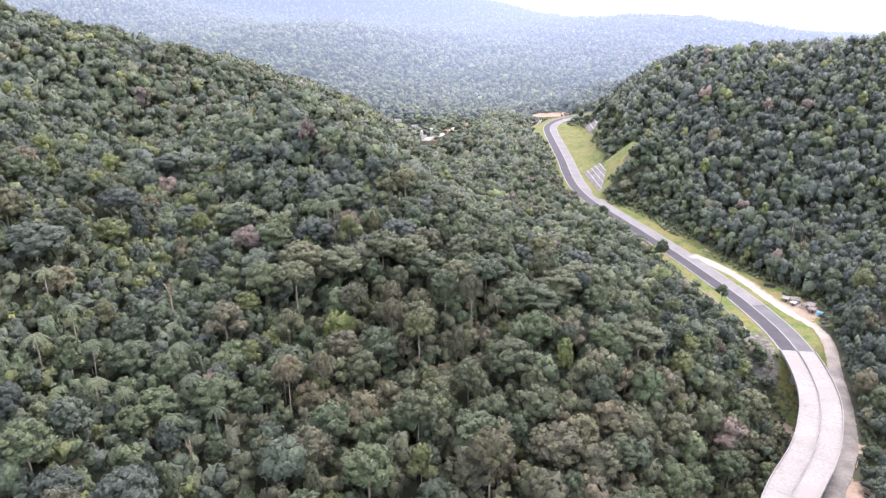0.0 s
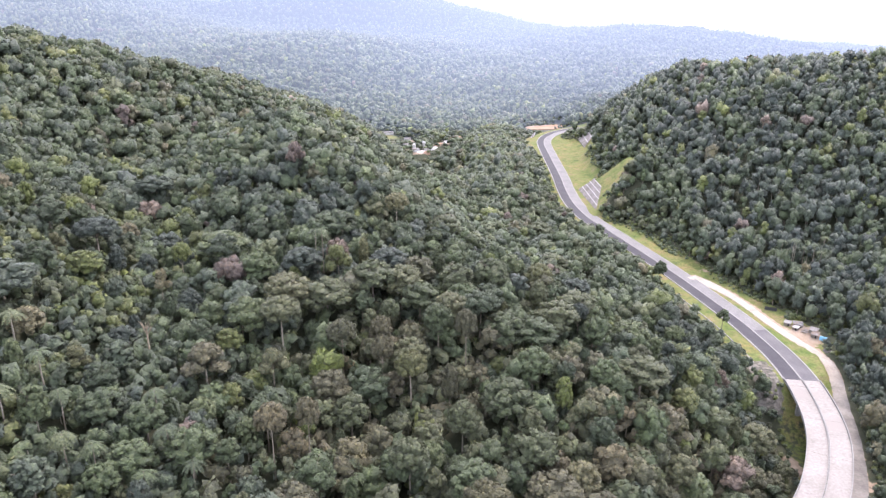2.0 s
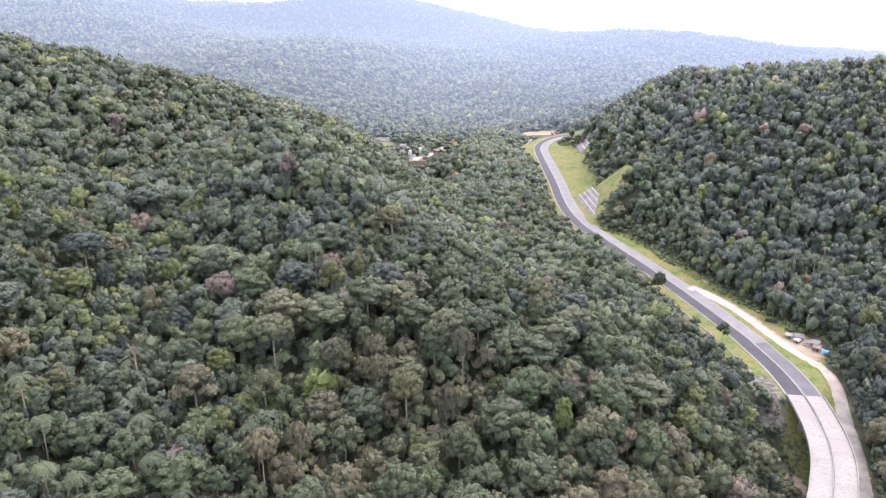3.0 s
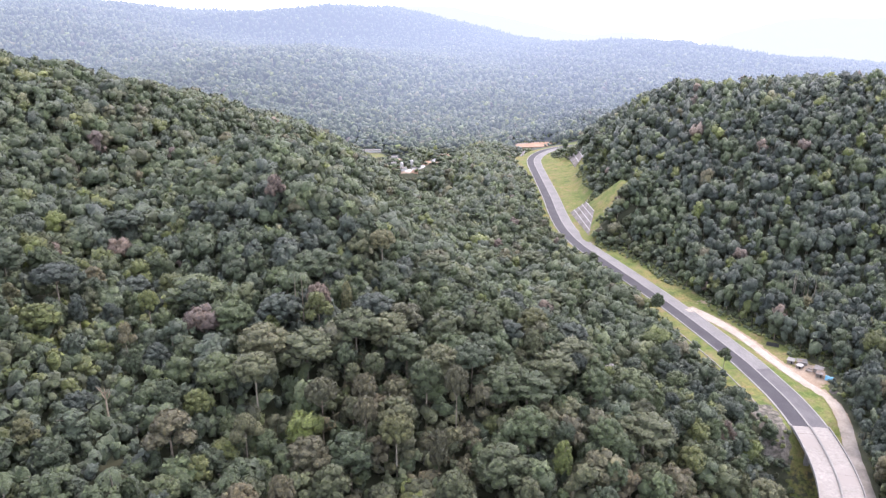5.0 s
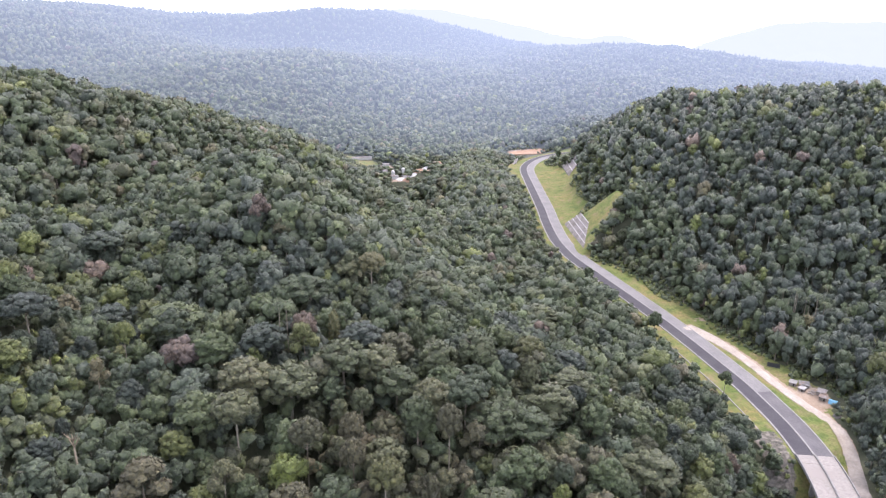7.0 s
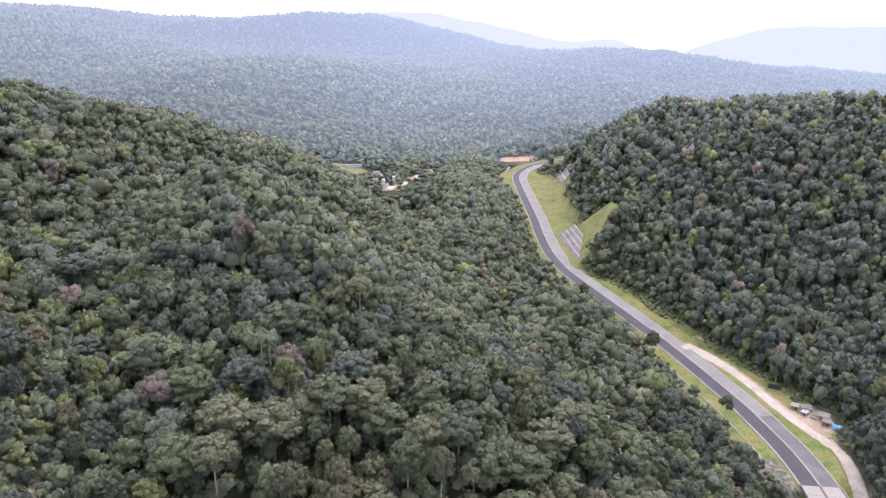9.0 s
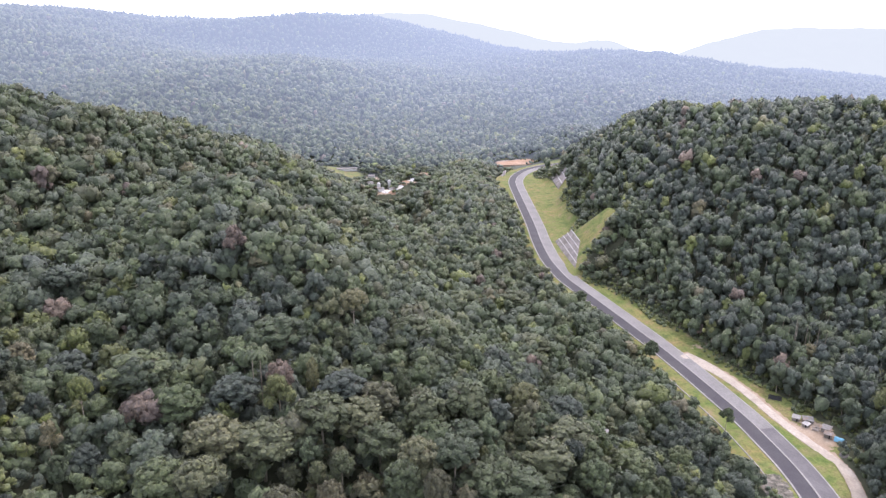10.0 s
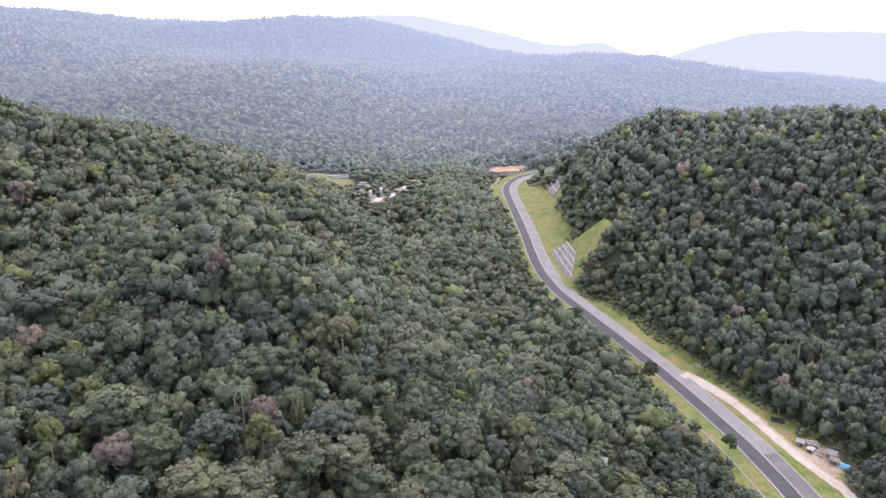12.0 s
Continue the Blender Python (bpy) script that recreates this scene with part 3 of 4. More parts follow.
def forested(p):
    """True where forest may stand, and the metres to the clearing's edge."""
    ok, edge = np.ones(len(p), bool), np.full(len(p), 200.0)
    near = (np.abs(p[:, 0] - 200) < 260) & (p[:, 1] < 1420)
    at, d = beside(LINE, RIGHT, p[near, 0], p[near, 1])
    room = np.where(d > 0, d - np.interp(LINE[at, 1], CLEAR_Y, CLEAR_R), -d - np.interp(LINE[at, 1], CLEAR_Y, CLEAR_L))
    at, d = beside(TLINE, TRIGHT, p[near, 0], p[near, 1])
    room = np.minimum(room, np.abs(d) - 6)
    edge[near] = room
    for cx, cy, r in CLEARINGS:
        edge = np.minimum(edge, np.hypot(p[:, 0] - cx, p[:, 1] - cy) - r)
    return edge > 0, edge


def spread(protos, p, z, width, height, turn, tint, name, label, far=False):
    """One joined mesh of many trees, each one of the crowns, scaled and turned."""
    which = rng.integers(0, len(protos), len(p))
    vs, ns, ts, gs, fs, at0 = [], [], [], [], [], 0
    for k, (q, qn, qf) in enumerate(protos):
        m = which == k
        if not m.any():
            continue
        c, s = np.cos(turn[m])[:, None], np.sin(turn[m])[:, None]
        x, y = q[None, :, 0] * width[m][:, None], q[None, :, 1] * width[m][:, None]
        vs.append(np.stack([x * c - y * s + p[m, 0:1], x * s + y * c + p[m, 1:2], q[None, :, 2] * height[m][:, None] + z[m][:, None]], -1).reshape(-1, 3))
        if not far:
            ns.append(np.stack([qn[None, :, 0] * c - qn[None, :, 1] * s, qn[None, :, 0] * s + qn[None, :, 1] * c, np.repeat(qn[None, :, 2], m.sum(), 0)], -1).reshape(-1, 3))
        ts.append(np.repeat(tint[m], len(q)))
        gs.append(np.repeat(rng.random(m.sum()), len(q)))
        fs.append((at0 + np.arange(m.sum())[:, None, None] * len(q) + qf[None]).reshape(-1, 3))
        at0 += m.sum() * len(q)
    me = leafy(name, np.vstack(vs), None if far else np.vstack(ns), np.vstack(fs), np.concatenate(ts), M_LEAF_FAR if far else M_LEAF, np.concatenate(gs))
    return tagged(new(name, me), label, "forest", kind="stuff")


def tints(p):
    """Olive and brownish on the central spur, fresh green down its other flank, deep green on the hill past the road;
    haze tinted into the middle slopes.
    """
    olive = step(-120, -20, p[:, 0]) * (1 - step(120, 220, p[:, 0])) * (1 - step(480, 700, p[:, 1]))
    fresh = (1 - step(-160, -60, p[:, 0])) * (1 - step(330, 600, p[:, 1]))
    # haze put into leaf colour: past y 430 tints shift paler grey-green
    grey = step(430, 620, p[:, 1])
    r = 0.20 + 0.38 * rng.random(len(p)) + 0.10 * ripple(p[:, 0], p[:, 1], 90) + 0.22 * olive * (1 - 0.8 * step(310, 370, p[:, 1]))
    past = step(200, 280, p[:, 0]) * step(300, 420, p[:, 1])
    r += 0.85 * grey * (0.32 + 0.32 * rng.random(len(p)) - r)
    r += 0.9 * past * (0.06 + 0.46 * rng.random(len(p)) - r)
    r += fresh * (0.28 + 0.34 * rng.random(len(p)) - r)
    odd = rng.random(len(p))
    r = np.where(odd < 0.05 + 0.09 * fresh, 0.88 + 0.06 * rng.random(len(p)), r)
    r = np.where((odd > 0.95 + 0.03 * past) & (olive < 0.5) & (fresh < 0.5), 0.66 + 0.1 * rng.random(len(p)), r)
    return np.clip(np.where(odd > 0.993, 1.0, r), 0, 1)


def woods(name, label, x0, x1, y0, y1, gap, shape, kinds, tall, far=False, wide=(1.0, 1.75), skip=None, around=False, stems=0.0):
    """A forest of scattered trees; shape: the clumps of a crown, whether they are fine, loose sprays and their size."""
    p = scatter(x0, x1, y0, y1, gap)
    ok, edge = forested(p)
    p, edge = p[ok], edge[ok]
    if skip is not None:
        keep = ~skip(p)
        p, edge = p[keep], edge[keep]
    seen = (np.abs(p[:, 0]) < 0.68 * p[:, 1] + 50) | around
    p, edge = p[seen], edge[seen]
    z = ground_z(p[:, 0].copy(), p[:, 1].copy())
    big = rng.random(len(p)) ** 1.6
    h = (tall[0] + (tall[1] - tall[0]) * (0.65 * big + 0.35 * rng.random(len(p)))) * np.clip(np.where(p[:, 0] > 228, 0.85, np.where(p[:, 1] > 1000, 0.30, 0.45)) + edge / np.where(p[:, 1] > 1000, 75, 50), 0.3, 1)
    w = gap * (wide[0] + (wide[1] - wide[0]) * big) * np.clip(np.where(p[:, 0] > 228, 0.85, 0.6) + edge / 60, 0.6, 1)
    hill = step(215, 250, p[:, 0]) * (p[:, 1] < 1265)
    w, h = w * (1 - 0.14 * hill), h * (1 + 0.12 * hill)
    ch = np.minimum(h * 0.85, w * (0.95 + 0.6 * rng.random(len(p))) * (1 + 0.2 * hill))
    if stems:
        i = np.nonzero(rng.random(len(p)) < stems)[0]
        q = np.column_stack([np.cos(np.arange(4) * 1.5708), np.sin(np.arange(4) * 1.5708)])
        lean = (rng.random((len(i), 2)) - 0.5) * 1.6
        lo = np.concatenate([p[i, None] + q[None] * (0.20 + 0.010 * h[i])[:, None, None], np.repeat(z[i, None, None] - 0.5, 4, 1)], 2)
        hi = np.concatenate([p[i, None] + lean[:, None] + q[None] * 0.14, np.repeat((z[i] + h[i] - 0.4 * ch[i])[:, None, None], 4, 1)], 2)
        v = np.concatenate([lo, hi], 1).reshape(-1, 3)
        j = np.arange(4)
        f = (np.arange(len(i))[:, None, None] * 8 + np.column_stack([j, (j + 1) % 4, (j + 1) % 4 + 4, j + 4])[None]).reshape(-1, 4)
        tagged(new("tree_trunks", mesh_of("tree_trunks", v, f, [M_BARK])), "slender pale trunks standing in the forest", "forest", kind="stuff")
    protos = [crown(k, *shape) for k in kinds for _ in range(2)]
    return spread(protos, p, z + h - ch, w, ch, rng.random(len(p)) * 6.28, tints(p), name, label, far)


KINDS = ["dome", "dome", "tall", "flat", "dome", "tall", "loose", "dome"]
FULL = ["dome", "dome", "dome", "flat", "dome", "tall"]

# ---- single trees of the near slope ----
SHADES = {"dark": 0.28, "green": 0.48, "olive": 0.58, "brown": 0.73, "bright": 0.91, "pink": 1.0}
WORDS = {"dark": "dark green", "green": "mid green", "olive": "grey olive", "brown": "brownish olive", "bright": "bright yellow-green", "pink": "pinkish brown"}
SHAPES = {"dome": "domed", "flat": "flat layered", "loose": "loose open", "tall": "tall narrow"}
tree_kinds = {}


def tree(x, y, width, height, shape, shade):
    """A rainforest tree at a place; the first of its kind is built, the others are copies of it."""
    z = float(ground_z(np.array([x * 1.0]), np.array([y * 1.0]))[0])
    m = pose(x, y, z, 0, 0, rng.random() * 360) @ Matrix.Diagonal((width / 16, width / 16, height / 30, 1))
    key = (shape, shade, int(rng.integers(0, 2)))
    if key in tree_kinds:
        return copy_thing(tree_kinds[key], m)
    root = tagged(new("tree"), "rainforest tree with pale trunk and %s %s crown" % (SHAPES[shape], WORDS[shade]), "tree", "trees of the near slope")
    low = {"dome": 12.0, "flat": 15.5, "loose": 12, "tall": 8}[shape]
    v, nrm, f = crown(shape, 44, False, 2300, 0.036)
    v = v * np.array([16, 16, 30 - low]) + np.array([0, 0, low])
    part = new("crown", leafy("crown", v, nrm, f, SHADES[shade], M_LEAF_TREE))
    part.parent = root
    stem = new("trunk", trunk_mesh("trunk", 27, 0.36, 6.0, M_BARK, 8, 0.62))
    stem.parent = root
    root.matrix_basis = m
    tree_kinds[key] = root
    return root


FLAT = [(-71, 314, 19, "olive"), (-43, 310, 14, "brown"), (-24, 302, 12, "brown"), (-11, 292, 15, "bright"), (-25, 313, 11, "brown"), (14, 314, 16, "brown"),
        (-61, 244, 14, "brown"), (-49, 252, 14, "brown"), (-10, 244, 16, "olive"), (1, 319, 15, "olive"), (18, 225, 20, "bright"), (-184, 470, 24, "dark"),
        (-24, 437, 16, "bright")]
LOOSE = [(-70, 288, 14, "olive"), (-8, 221, 13, "bright"), (143, 300, 21, "pink"), (-95, 278, 21, "brown"), (-91, 469, 11, "pink")]
TALL = [(6, 291, 11, "brown"), (57, 293, 12, "bright"), (1, 380, 12, "olive"), (-39, 379, 12, "bright")]
DOME = [(-45, 284, 20, "brown"), (-49, 218, 19, "brown"), (10, 228, 18, "brown"), (-8, 345, 22, "olive"), (8, 335, 20, "olive"), (-12, 307, 16, "olive"),
        (46, 244, 20, "brown"), (62, 240, 18, "brown"), (58, 252, 16, "bright"), (73, 265, 15, "brown"), (-110, 164, 13, "brown"), (100, 322, 21, "olive"),
        (31, 286, 18, "olive"), (40, 261, 17, "olive"), (-97, 177, 21, "dark"), (-173, 281, 21, "dark"), (-112, 371, 20, "green"), (33, 328, 18, "olive"),
        (47, 330, 19, "olive"), (-32, 353, 20, "olive"), (-18, 357, 19, "olive"), (-35, 272, 12, "olive"), (-86, 316, 17, "green")]
DOME_FAR = [(-91, 358, 22, "green"), (-115, 379, 25, "green"), (-59, 413, 22, "green"), (-25, 372, 18, "dark"), (-54, 340, 24, "olive"), (-72, 338, 20, "olive"),
            (11, 362, 16, "olive"), (-10, 370, 18, "brown"), (6, 437, 17, "olive"), (30, 369, 17, "olive"), (61, 345, 20, "olive"), (75, 368, 21, "olive"),
            (93, 551, 24, "olive"), (94, 634, 24, "olive")]
planted = []
for shape, rows in (("flat", FLAT), ("loose", LOOSE), ("tall", TALL), ("dome", DOME), ("dome", DOME_FAR)):
    for x, y, w, shade in rows:
        tree(x, y, w, {"flat": 33, "loose": 30, "tall": 29, "dome": 29}[shape] + 4 * rng.random() - 2, shape, shade)
        planted.append((x, y, w))
# lone trees below the road's edge
for x, y, w, h, shape, shade in ((201, 466, 10, 20, "loose", "green"), (155, 653, 19, 28, "loose", "green"), (184, 555, 9, 24, "dome", "green")):
    tree(x, y, w, h, shape, shade)
    planted.append((x, y, w * 0.5))
spots = scatter(-230, 175, 180, 400, 17.0)
ok, edge = forested(spots)
spots = spots[ok & (edge > 12)]
shade_at = tints(spots)
for (x, y), v in zip(spots, shade_at):
    if len(planted) >= 285 or min(math.hypot(x - a, y - b) - 0.36 * c for a, b, c in planted) < 6.5:
        continue
    w = 9 + 9 * rng.random() ** 1.5
    flank = x < -70 and y < 340
    tree(x, y, w, (15 if flank else 20) + 0.4 * w + 4 * rng.random(), ("dome", "tall", "tall", "dome", "loose", "dome")[rng.integers(0, 6)] if flank else
         ("dome", "dome", "flat", "tall", "loose", "dome")[rng.integers(0, 6)],
         "pink" if v > 0.98 else "bright" if v > 0.87 else "brown" if v > 0.78 else "olive" if v > 0.6 else "green" if v > 0.4 else "dark")
    planted.append((x, y, w))
stands = np.array(planted)


def taken(p):
    hit = np.zeros(len(p), bool)
    hit |= (np.abs(p[:, 0] + 117) < 8) & (p[:, 1] > 258) & (p[:, 1] < 289)      # open before the dead tree
    for a, b, c in stands:
        hit |= (p[:, 0] - a) ** 2 + (p[:, 1] - b) ** 2 < (0.40 * c) ** 2
    return hit


def back(p):
    """The slopes that turn away behind the ridges."""
    x, y = p[:, 0], p[:, 1]
    return ((x < -210 - 0.25 * (y - 850)) & (y > 880)) | ((x > 420) & (y > 960)) | ((x < -430) & (y > 700))


def flank(p):
    return (p[:, 0] < -62 - 0.35 * (p[:, 1] - 160)) & (p[:, 1] < 360)


# ---- the rest of the forest ----
woods("forest", "dense rainforest canopy of mixed greens on a near slope", -330, 330, 135, 470, 12.2, (14, False, 520, 0.047), KINDS, (13, 28), skip=lambda p: taken(p) | flank(p), wide=(0.85, 1.5), stems=0.7)
woods("forest", "bushy regrowth with small ragged crowns on the open flank", -330, -40, 135, 362, 8.4, (6, False, 190, 0.068), ["loose", "tall", "dome", "loose"], (8, 19), skip=lambda p: ~flank(p) | taken(p), wide=(0.8, 1.5), stems=0.4)
woods("undergrowth", "low green undergrowth and saplings below the trees", -300, 300, 140, 470, 6.6, (2, False, 30, 0.105), ["dome", "tall", "dome"], (8, 17))
woods("forest", "dense rainforest canopy on the middle slopes", -480, 640, 470, 800, 11.0, (6, False, 130, 0.068), KINDS, (18, 29), wide=(1.0, 1.75), stems=0.6)
woods("undergrowth", "low green filling trees on the middle slopes", -420, 600, 470, 900, 10.5, (1, False, 9, 0.13), ["tall", "dome"], (11, 18), wide=(1.2, 1.7))
woods("forest", "dense rainforest canopy on the hills around the road", -560, 760, 800, 1265, 10.8, (4, False, 46, 0.085), FULL, (19, 28), skip=back, wide=(1.1, 1.75))
woods("forest", "rainforest on the slopes behind the ridges", -800, 900, 700, 1260, 14.0, (1, False, 0, 0.1), FULL, (13, 27), skip=lambda p: ~back(p))
woods("undergrowth", "young trees and bushes round the valley works", -170, 330, 1060, 1420, 7.0, (1, False, 10, 0.10), ["tall", "dome"], (5, 11), wide=(1.1, 1.6))
# the leaves of the next two forests carry the painted haze glow
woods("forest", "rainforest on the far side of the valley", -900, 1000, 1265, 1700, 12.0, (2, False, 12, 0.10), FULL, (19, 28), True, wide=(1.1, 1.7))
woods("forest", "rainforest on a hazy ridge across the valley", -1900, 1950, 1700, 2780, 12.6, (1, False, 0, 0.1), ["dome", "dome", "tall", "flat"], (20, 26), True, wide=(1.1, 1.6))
p = scatter(110, 330, 200, 1240, 3.6)
ok, edge = forested(p)
ra, rd = beside(LINE, RIGHT, p[:, 0], p[:, 1])
ta, td = beside(TLINE, TRIGHT, p[:, 0], p[:, 1])
ly = LINE[ra, 1]
bushy = np.where(rd > 0, 4 + 6 * ripple(p[:, 0], p[:, 1], 60), 2.5) + 9 * ((ly > 845) & (ly < 880) & (rd > 22)) + 12 * (ly < 395) + 26 * ((p[:, 1] > 1120) & (p[:, 0] > 226))
keep = (edge < np.where(rd > 0, 24, 1)) & (edge > -bushy) & (np.abs(rd) > 12.5) & (np.abs(td) > 7.5) & ((rd > 0) | (ly < 400) | (rng.random(len(p)) < 0.3))
keep &= ~((p[:, 1] > 728) & (p[:, 1] < 842) & (p[:, 0] > 160) & (p[:, 0] < 212)) & ~((p[:, 0] > 215) & (p[:, 0] < 260) & (p[:, 1] > 1045) & (p[:, 1] < 1140))
keep &= (np.hypot(p[:, 0] - 263, (p[:, 1] - 470) * 0.6) > 13) & (np.hypot(p[:, 0] - 203, p[:, 1] - 279) > 15) & (np.hypot(p[:, 0] - 257, p[:, 1] - 511) > 9)
p = p[keep]
z = ground_z(p[:, 0].copy(), p[:, 1].copy())
w = 2.6 + 3.2 * rng.random(len(p))
spread([crown(k, 1, False, 14, 0.10) for k in ("dome", "dome", "tall")], p, z - 0.5, w, w * (0.5 + 0.35 * rng.random(len(p))), rng.random(len(p)) * 6.28,
       np.where(rng.random(len(p)) < 0.35, 0.90, 0.44 + 0.12 * rng.random(len(p))), "shrubs", "green shrubs and creepers along the forest edge")
def under(p):
    return (np.abs(p[:, 0]) < 130) & (p[:, 1] > -60)


woods("forest", "rainforest canopy on the slope under the flight", -130, 130, -60, 140, 11.5, (10, False, 240, 0.055), KINDS, (14, 25), around=True, stems=0.5)
woods("forest", "rainforest on the slopes behind the flight", -330, 360, -260, 150, 12.0, (3, False, 26, 0.09), FULL, (14, 25), skip=under, around=True)


# ---- small building blocks ----
def box(cx, cy, cz, sx, sy, sz, turn=0.0, taper=1.0):
    """A box on cz, with its top narrowed by taper: verts and quads."""
    v = []
    for k, z in ((1.0, cz), (taper, cz + sz)):
        for a, b in ((-1, -1), (1, -1), (1, 1), (-1, 1)):
            x, y = a * sx * k / 2, b * sy * k / 2
            v.append((cx + x * math.cos(turn) - y * math.sin(turn), cy + x * math.sin(turn) + y * math.cos(turn), z))
    f = [(3, 2, 1, 0), (4, 5, 6, 7), (0, 1, 5, 4), (1, 2, 6, 5), (2, 3, 7, 6), (3, 0, 4, 7)]
    return np.array(v), np.array(f)


def part(name, pieces, mat, parent=None, label="", smooth=False):
    ob = new(name, mesh_of(name, *join(pieces), [mat], smooth))
    if parent:
        ob.parent = parent
    return tagged(ob, label)


def height(x, y):
    return float(ground_z(np.array([x * 1.0]), np.array([y * 1.0]))[0])


# ---- viaduct piers ----
for i in range(2, len(BL) - 3, 9):
    x, y, z = BL[i]
    g = math.atan2(BR[i][1], BR[i][0])
    foot = height(x, y) - 1.0
    part("crosshead", [box(x, y, z - 4.0, 17, 2.2, 1.6, g)], M_PIER, viaduct)
    for o in (-5.2, 5.2):
        cx, cy = x + BR[i][0] * o, y + BR[i][1] * o
        part("pier", [box(cx, cy, foot, 2.6, 2.0, z - 4.0 - foot, g, 0.9)], M_PIER, viaduct)

for i in range(4, len(BL) - 2, 9):
    x, y, z = BL[i]
    g = math.atan2(BR[i][1], BR[i][0])
    for o in (-5.3, 5.3):
        part("expansion_joint", [box(x + BR[i][0] * o, y + BR[i][1] * o, z - 0.2, 9.5, 0.35, 0.212, g)], M_SLAB, viaduct)

# ---- cut-slope walls beside the road ----
def slope_wall(label, rows, a0, a1, rise, run, turn, taper=0.0):
    """A terraced wall: sloping sprayed panels with a pale drain on each berm. a0, a1: its lower corners."""
    wall = tagged(new("slope_wall"), label, "retaining wall")
    a0, a1 = np.array(a0, float), np.array(a1, float)
    side = np.array([math.cos(turn), math.sin(turn), 0])
    for i in range(rows):
        lo, hi = i / rows, (i + 0.86) / rows
        def at(u, f, lift):
            u = u + taper * f * (1 - u)
            return a0 + (a1 - a0) * u + side * run * f + np.array([0, 0, rise * f + lift])
        us = np.linspace(0.02, 0.98 - 0.02 * i, 9)
        v = np.array([at(u, f, l) for u in us for f, l in ((lo, -2.5), (lo, 0.45), (hi, 0.75), (hi, -2.5))])
        j = (np.arange(8)[:, None] * 4 + np.arange(3)[None]).ravel()
        part("panel", [(v, np.column_stack([j, j + 4, j + 5, j + 1]))], M_SLAB, wall)
        v = np.array([at(u, f, l) for u in us for f, l in ((hi, -0.6), (hi, 1.0), ((i + 1) / rows, 1.0), ((i + 1) / rows, -0.6))])
        part("berm_drain", [(v, np.column_stack([j, j + 4, j + 5, j + 1]))], M_DRAIN, wall, "pale concrete berm drain")
    return wall


slope_wall("grey sprayed-concrete terraces with pale drains above the road", 4, (171, 738, 60.4), (171, 836, 61.4), 13.5, 17, 0.0, 0.55)
slope_wall("grey terraced slope protection above the bend", 3, (221, 1052, 70), (226, 1128, 71), 16, 24, 0.25, 0.5)
slope_wall("small grey slope panel below the bend", 2, (161, 1206, 63.5), (152, 1160, 63.5), 5.0, 8, -0.3)

# ---- earth pad past the bend ----
g = np.array([(166, 1294), (168, 1318), (206, 1342), (246, 1369), (252, 1356), (224, 1299)], float)
pad_v = np.vstack([np.column_stack([g, np.full(6, 58.6)]), np.column_stack([g, np.full(6, 55.0)])])
pad = new("earth_platform", bpy.data.meshes.new("earth_platform"))
pad.data.from_pydata(pad_v.tolist(), [], [(5, 4, 3, 2, 1, 0)] + [(i, (i + 1) % 6, (i + 1) % 6 + 6, i + 6) for i in range(6)])
pad.data.materials.append(M_EARTH)
tagged(pad, "levelled platform of bare orange earth past the bend", "earthworks", kind="structure")

# ---- toe drain below the verge ----
low_at = (RL[:, 1] > 418) & (RL[:, 1] < 545)
tagged(strip("toe_drain", RL[low_at], RR[low_at], slab(-22.0, -21.3, 0.35, -0.6), M_CONCRETE, 0, follow=ground_z), "thin concrete drain at the foot of the verge", "kerb", kind="structure")


# ---- sheds ----
def shed(x, y, w, d, h, turn, roof_mat, wall_mat, label, slope=0.18, base=None):
    z = height(x, y) - 0.2 if base is None else base
    root = tagged(new("shed"), label, "shed")
    g = radians(turn)
    c, n = math.cos(g), math.sin(g)
    def put(px, py, pz):
        return (x + px * c - py * n, y + px * n + py * c, z + pz)
    for px, py, sx, sy in ((0, -d / 2, w, 0.15), (0, d / 2, w, 0.15), (-w / 2, 0, 0.15, d - 0.15), (w / 2, 0, 0.15, d - 0.15)):
        q = put(px, py, 0)
        part("wall", [box(q[0], q[1], q[2], sx, sy, h, g)], wall_mat, root)
    ribs = int(w / 0.35)
    v, m = [], 2 * ribs + 1
    for k in range(m):
        px = -w / 2 - 0.4 + (w + 0.8) * k / (m - 1)
        up = 0.07 * (k % 2)
        for py, top in ((-d / 2 - 0.5, 0), (d / 2 + 0.5, slope * (d + 1))):
            v += [put(px, py, h + 0.12 + up + top), put(px, py, h + 0.06 + up + top)]
    f = []
    for k in range(m - 1):
        a = k * 4
        f += [(a, a + 2, a + 6, a + 4), (a + 1, a + 5, a + 7, a + 3), (a, a + 4, a + 5, a + 1), (a + 2, a + 3, a + 7, a + 6)]
    part("roof", [(np.array(v), np.array(f))], roof_mat, root)
    q = put(0.2 * w, -d / 2 - 0.1, 0)
    part("door", [box(q[0], q[1], q[2], 0.9, 0.08, 2.0, g)], M_DARK, root)
    return root


shed(257, 484, 4.2, 3.4, 2.3, -38, M_CONCRETE, M_WALL, "small roadside shed with a white sheet roof")
shed(262.5, 480, 6.0, 4.0, 2.4, -20, M_TIN, M_WALL, "weathered board shed with a rusty grey tin roof")
shed(259.5, 476.5, 3.6, 3.0, 2.0, -58, M_DRAIN, M_WALL, "low lean-to with a pale sheet roof beside the sheds")
shed(266.5, 463.5, 4.4, 3.4, 2.4, -40, M_TIN, M_WALL, "board shed with a patched grey tin roof")
shed(268, 468.5, 5.2, 4.2, 2.6, -44, M_TIN, M_WALL, "board shed with a grey corrugated roof by the track")
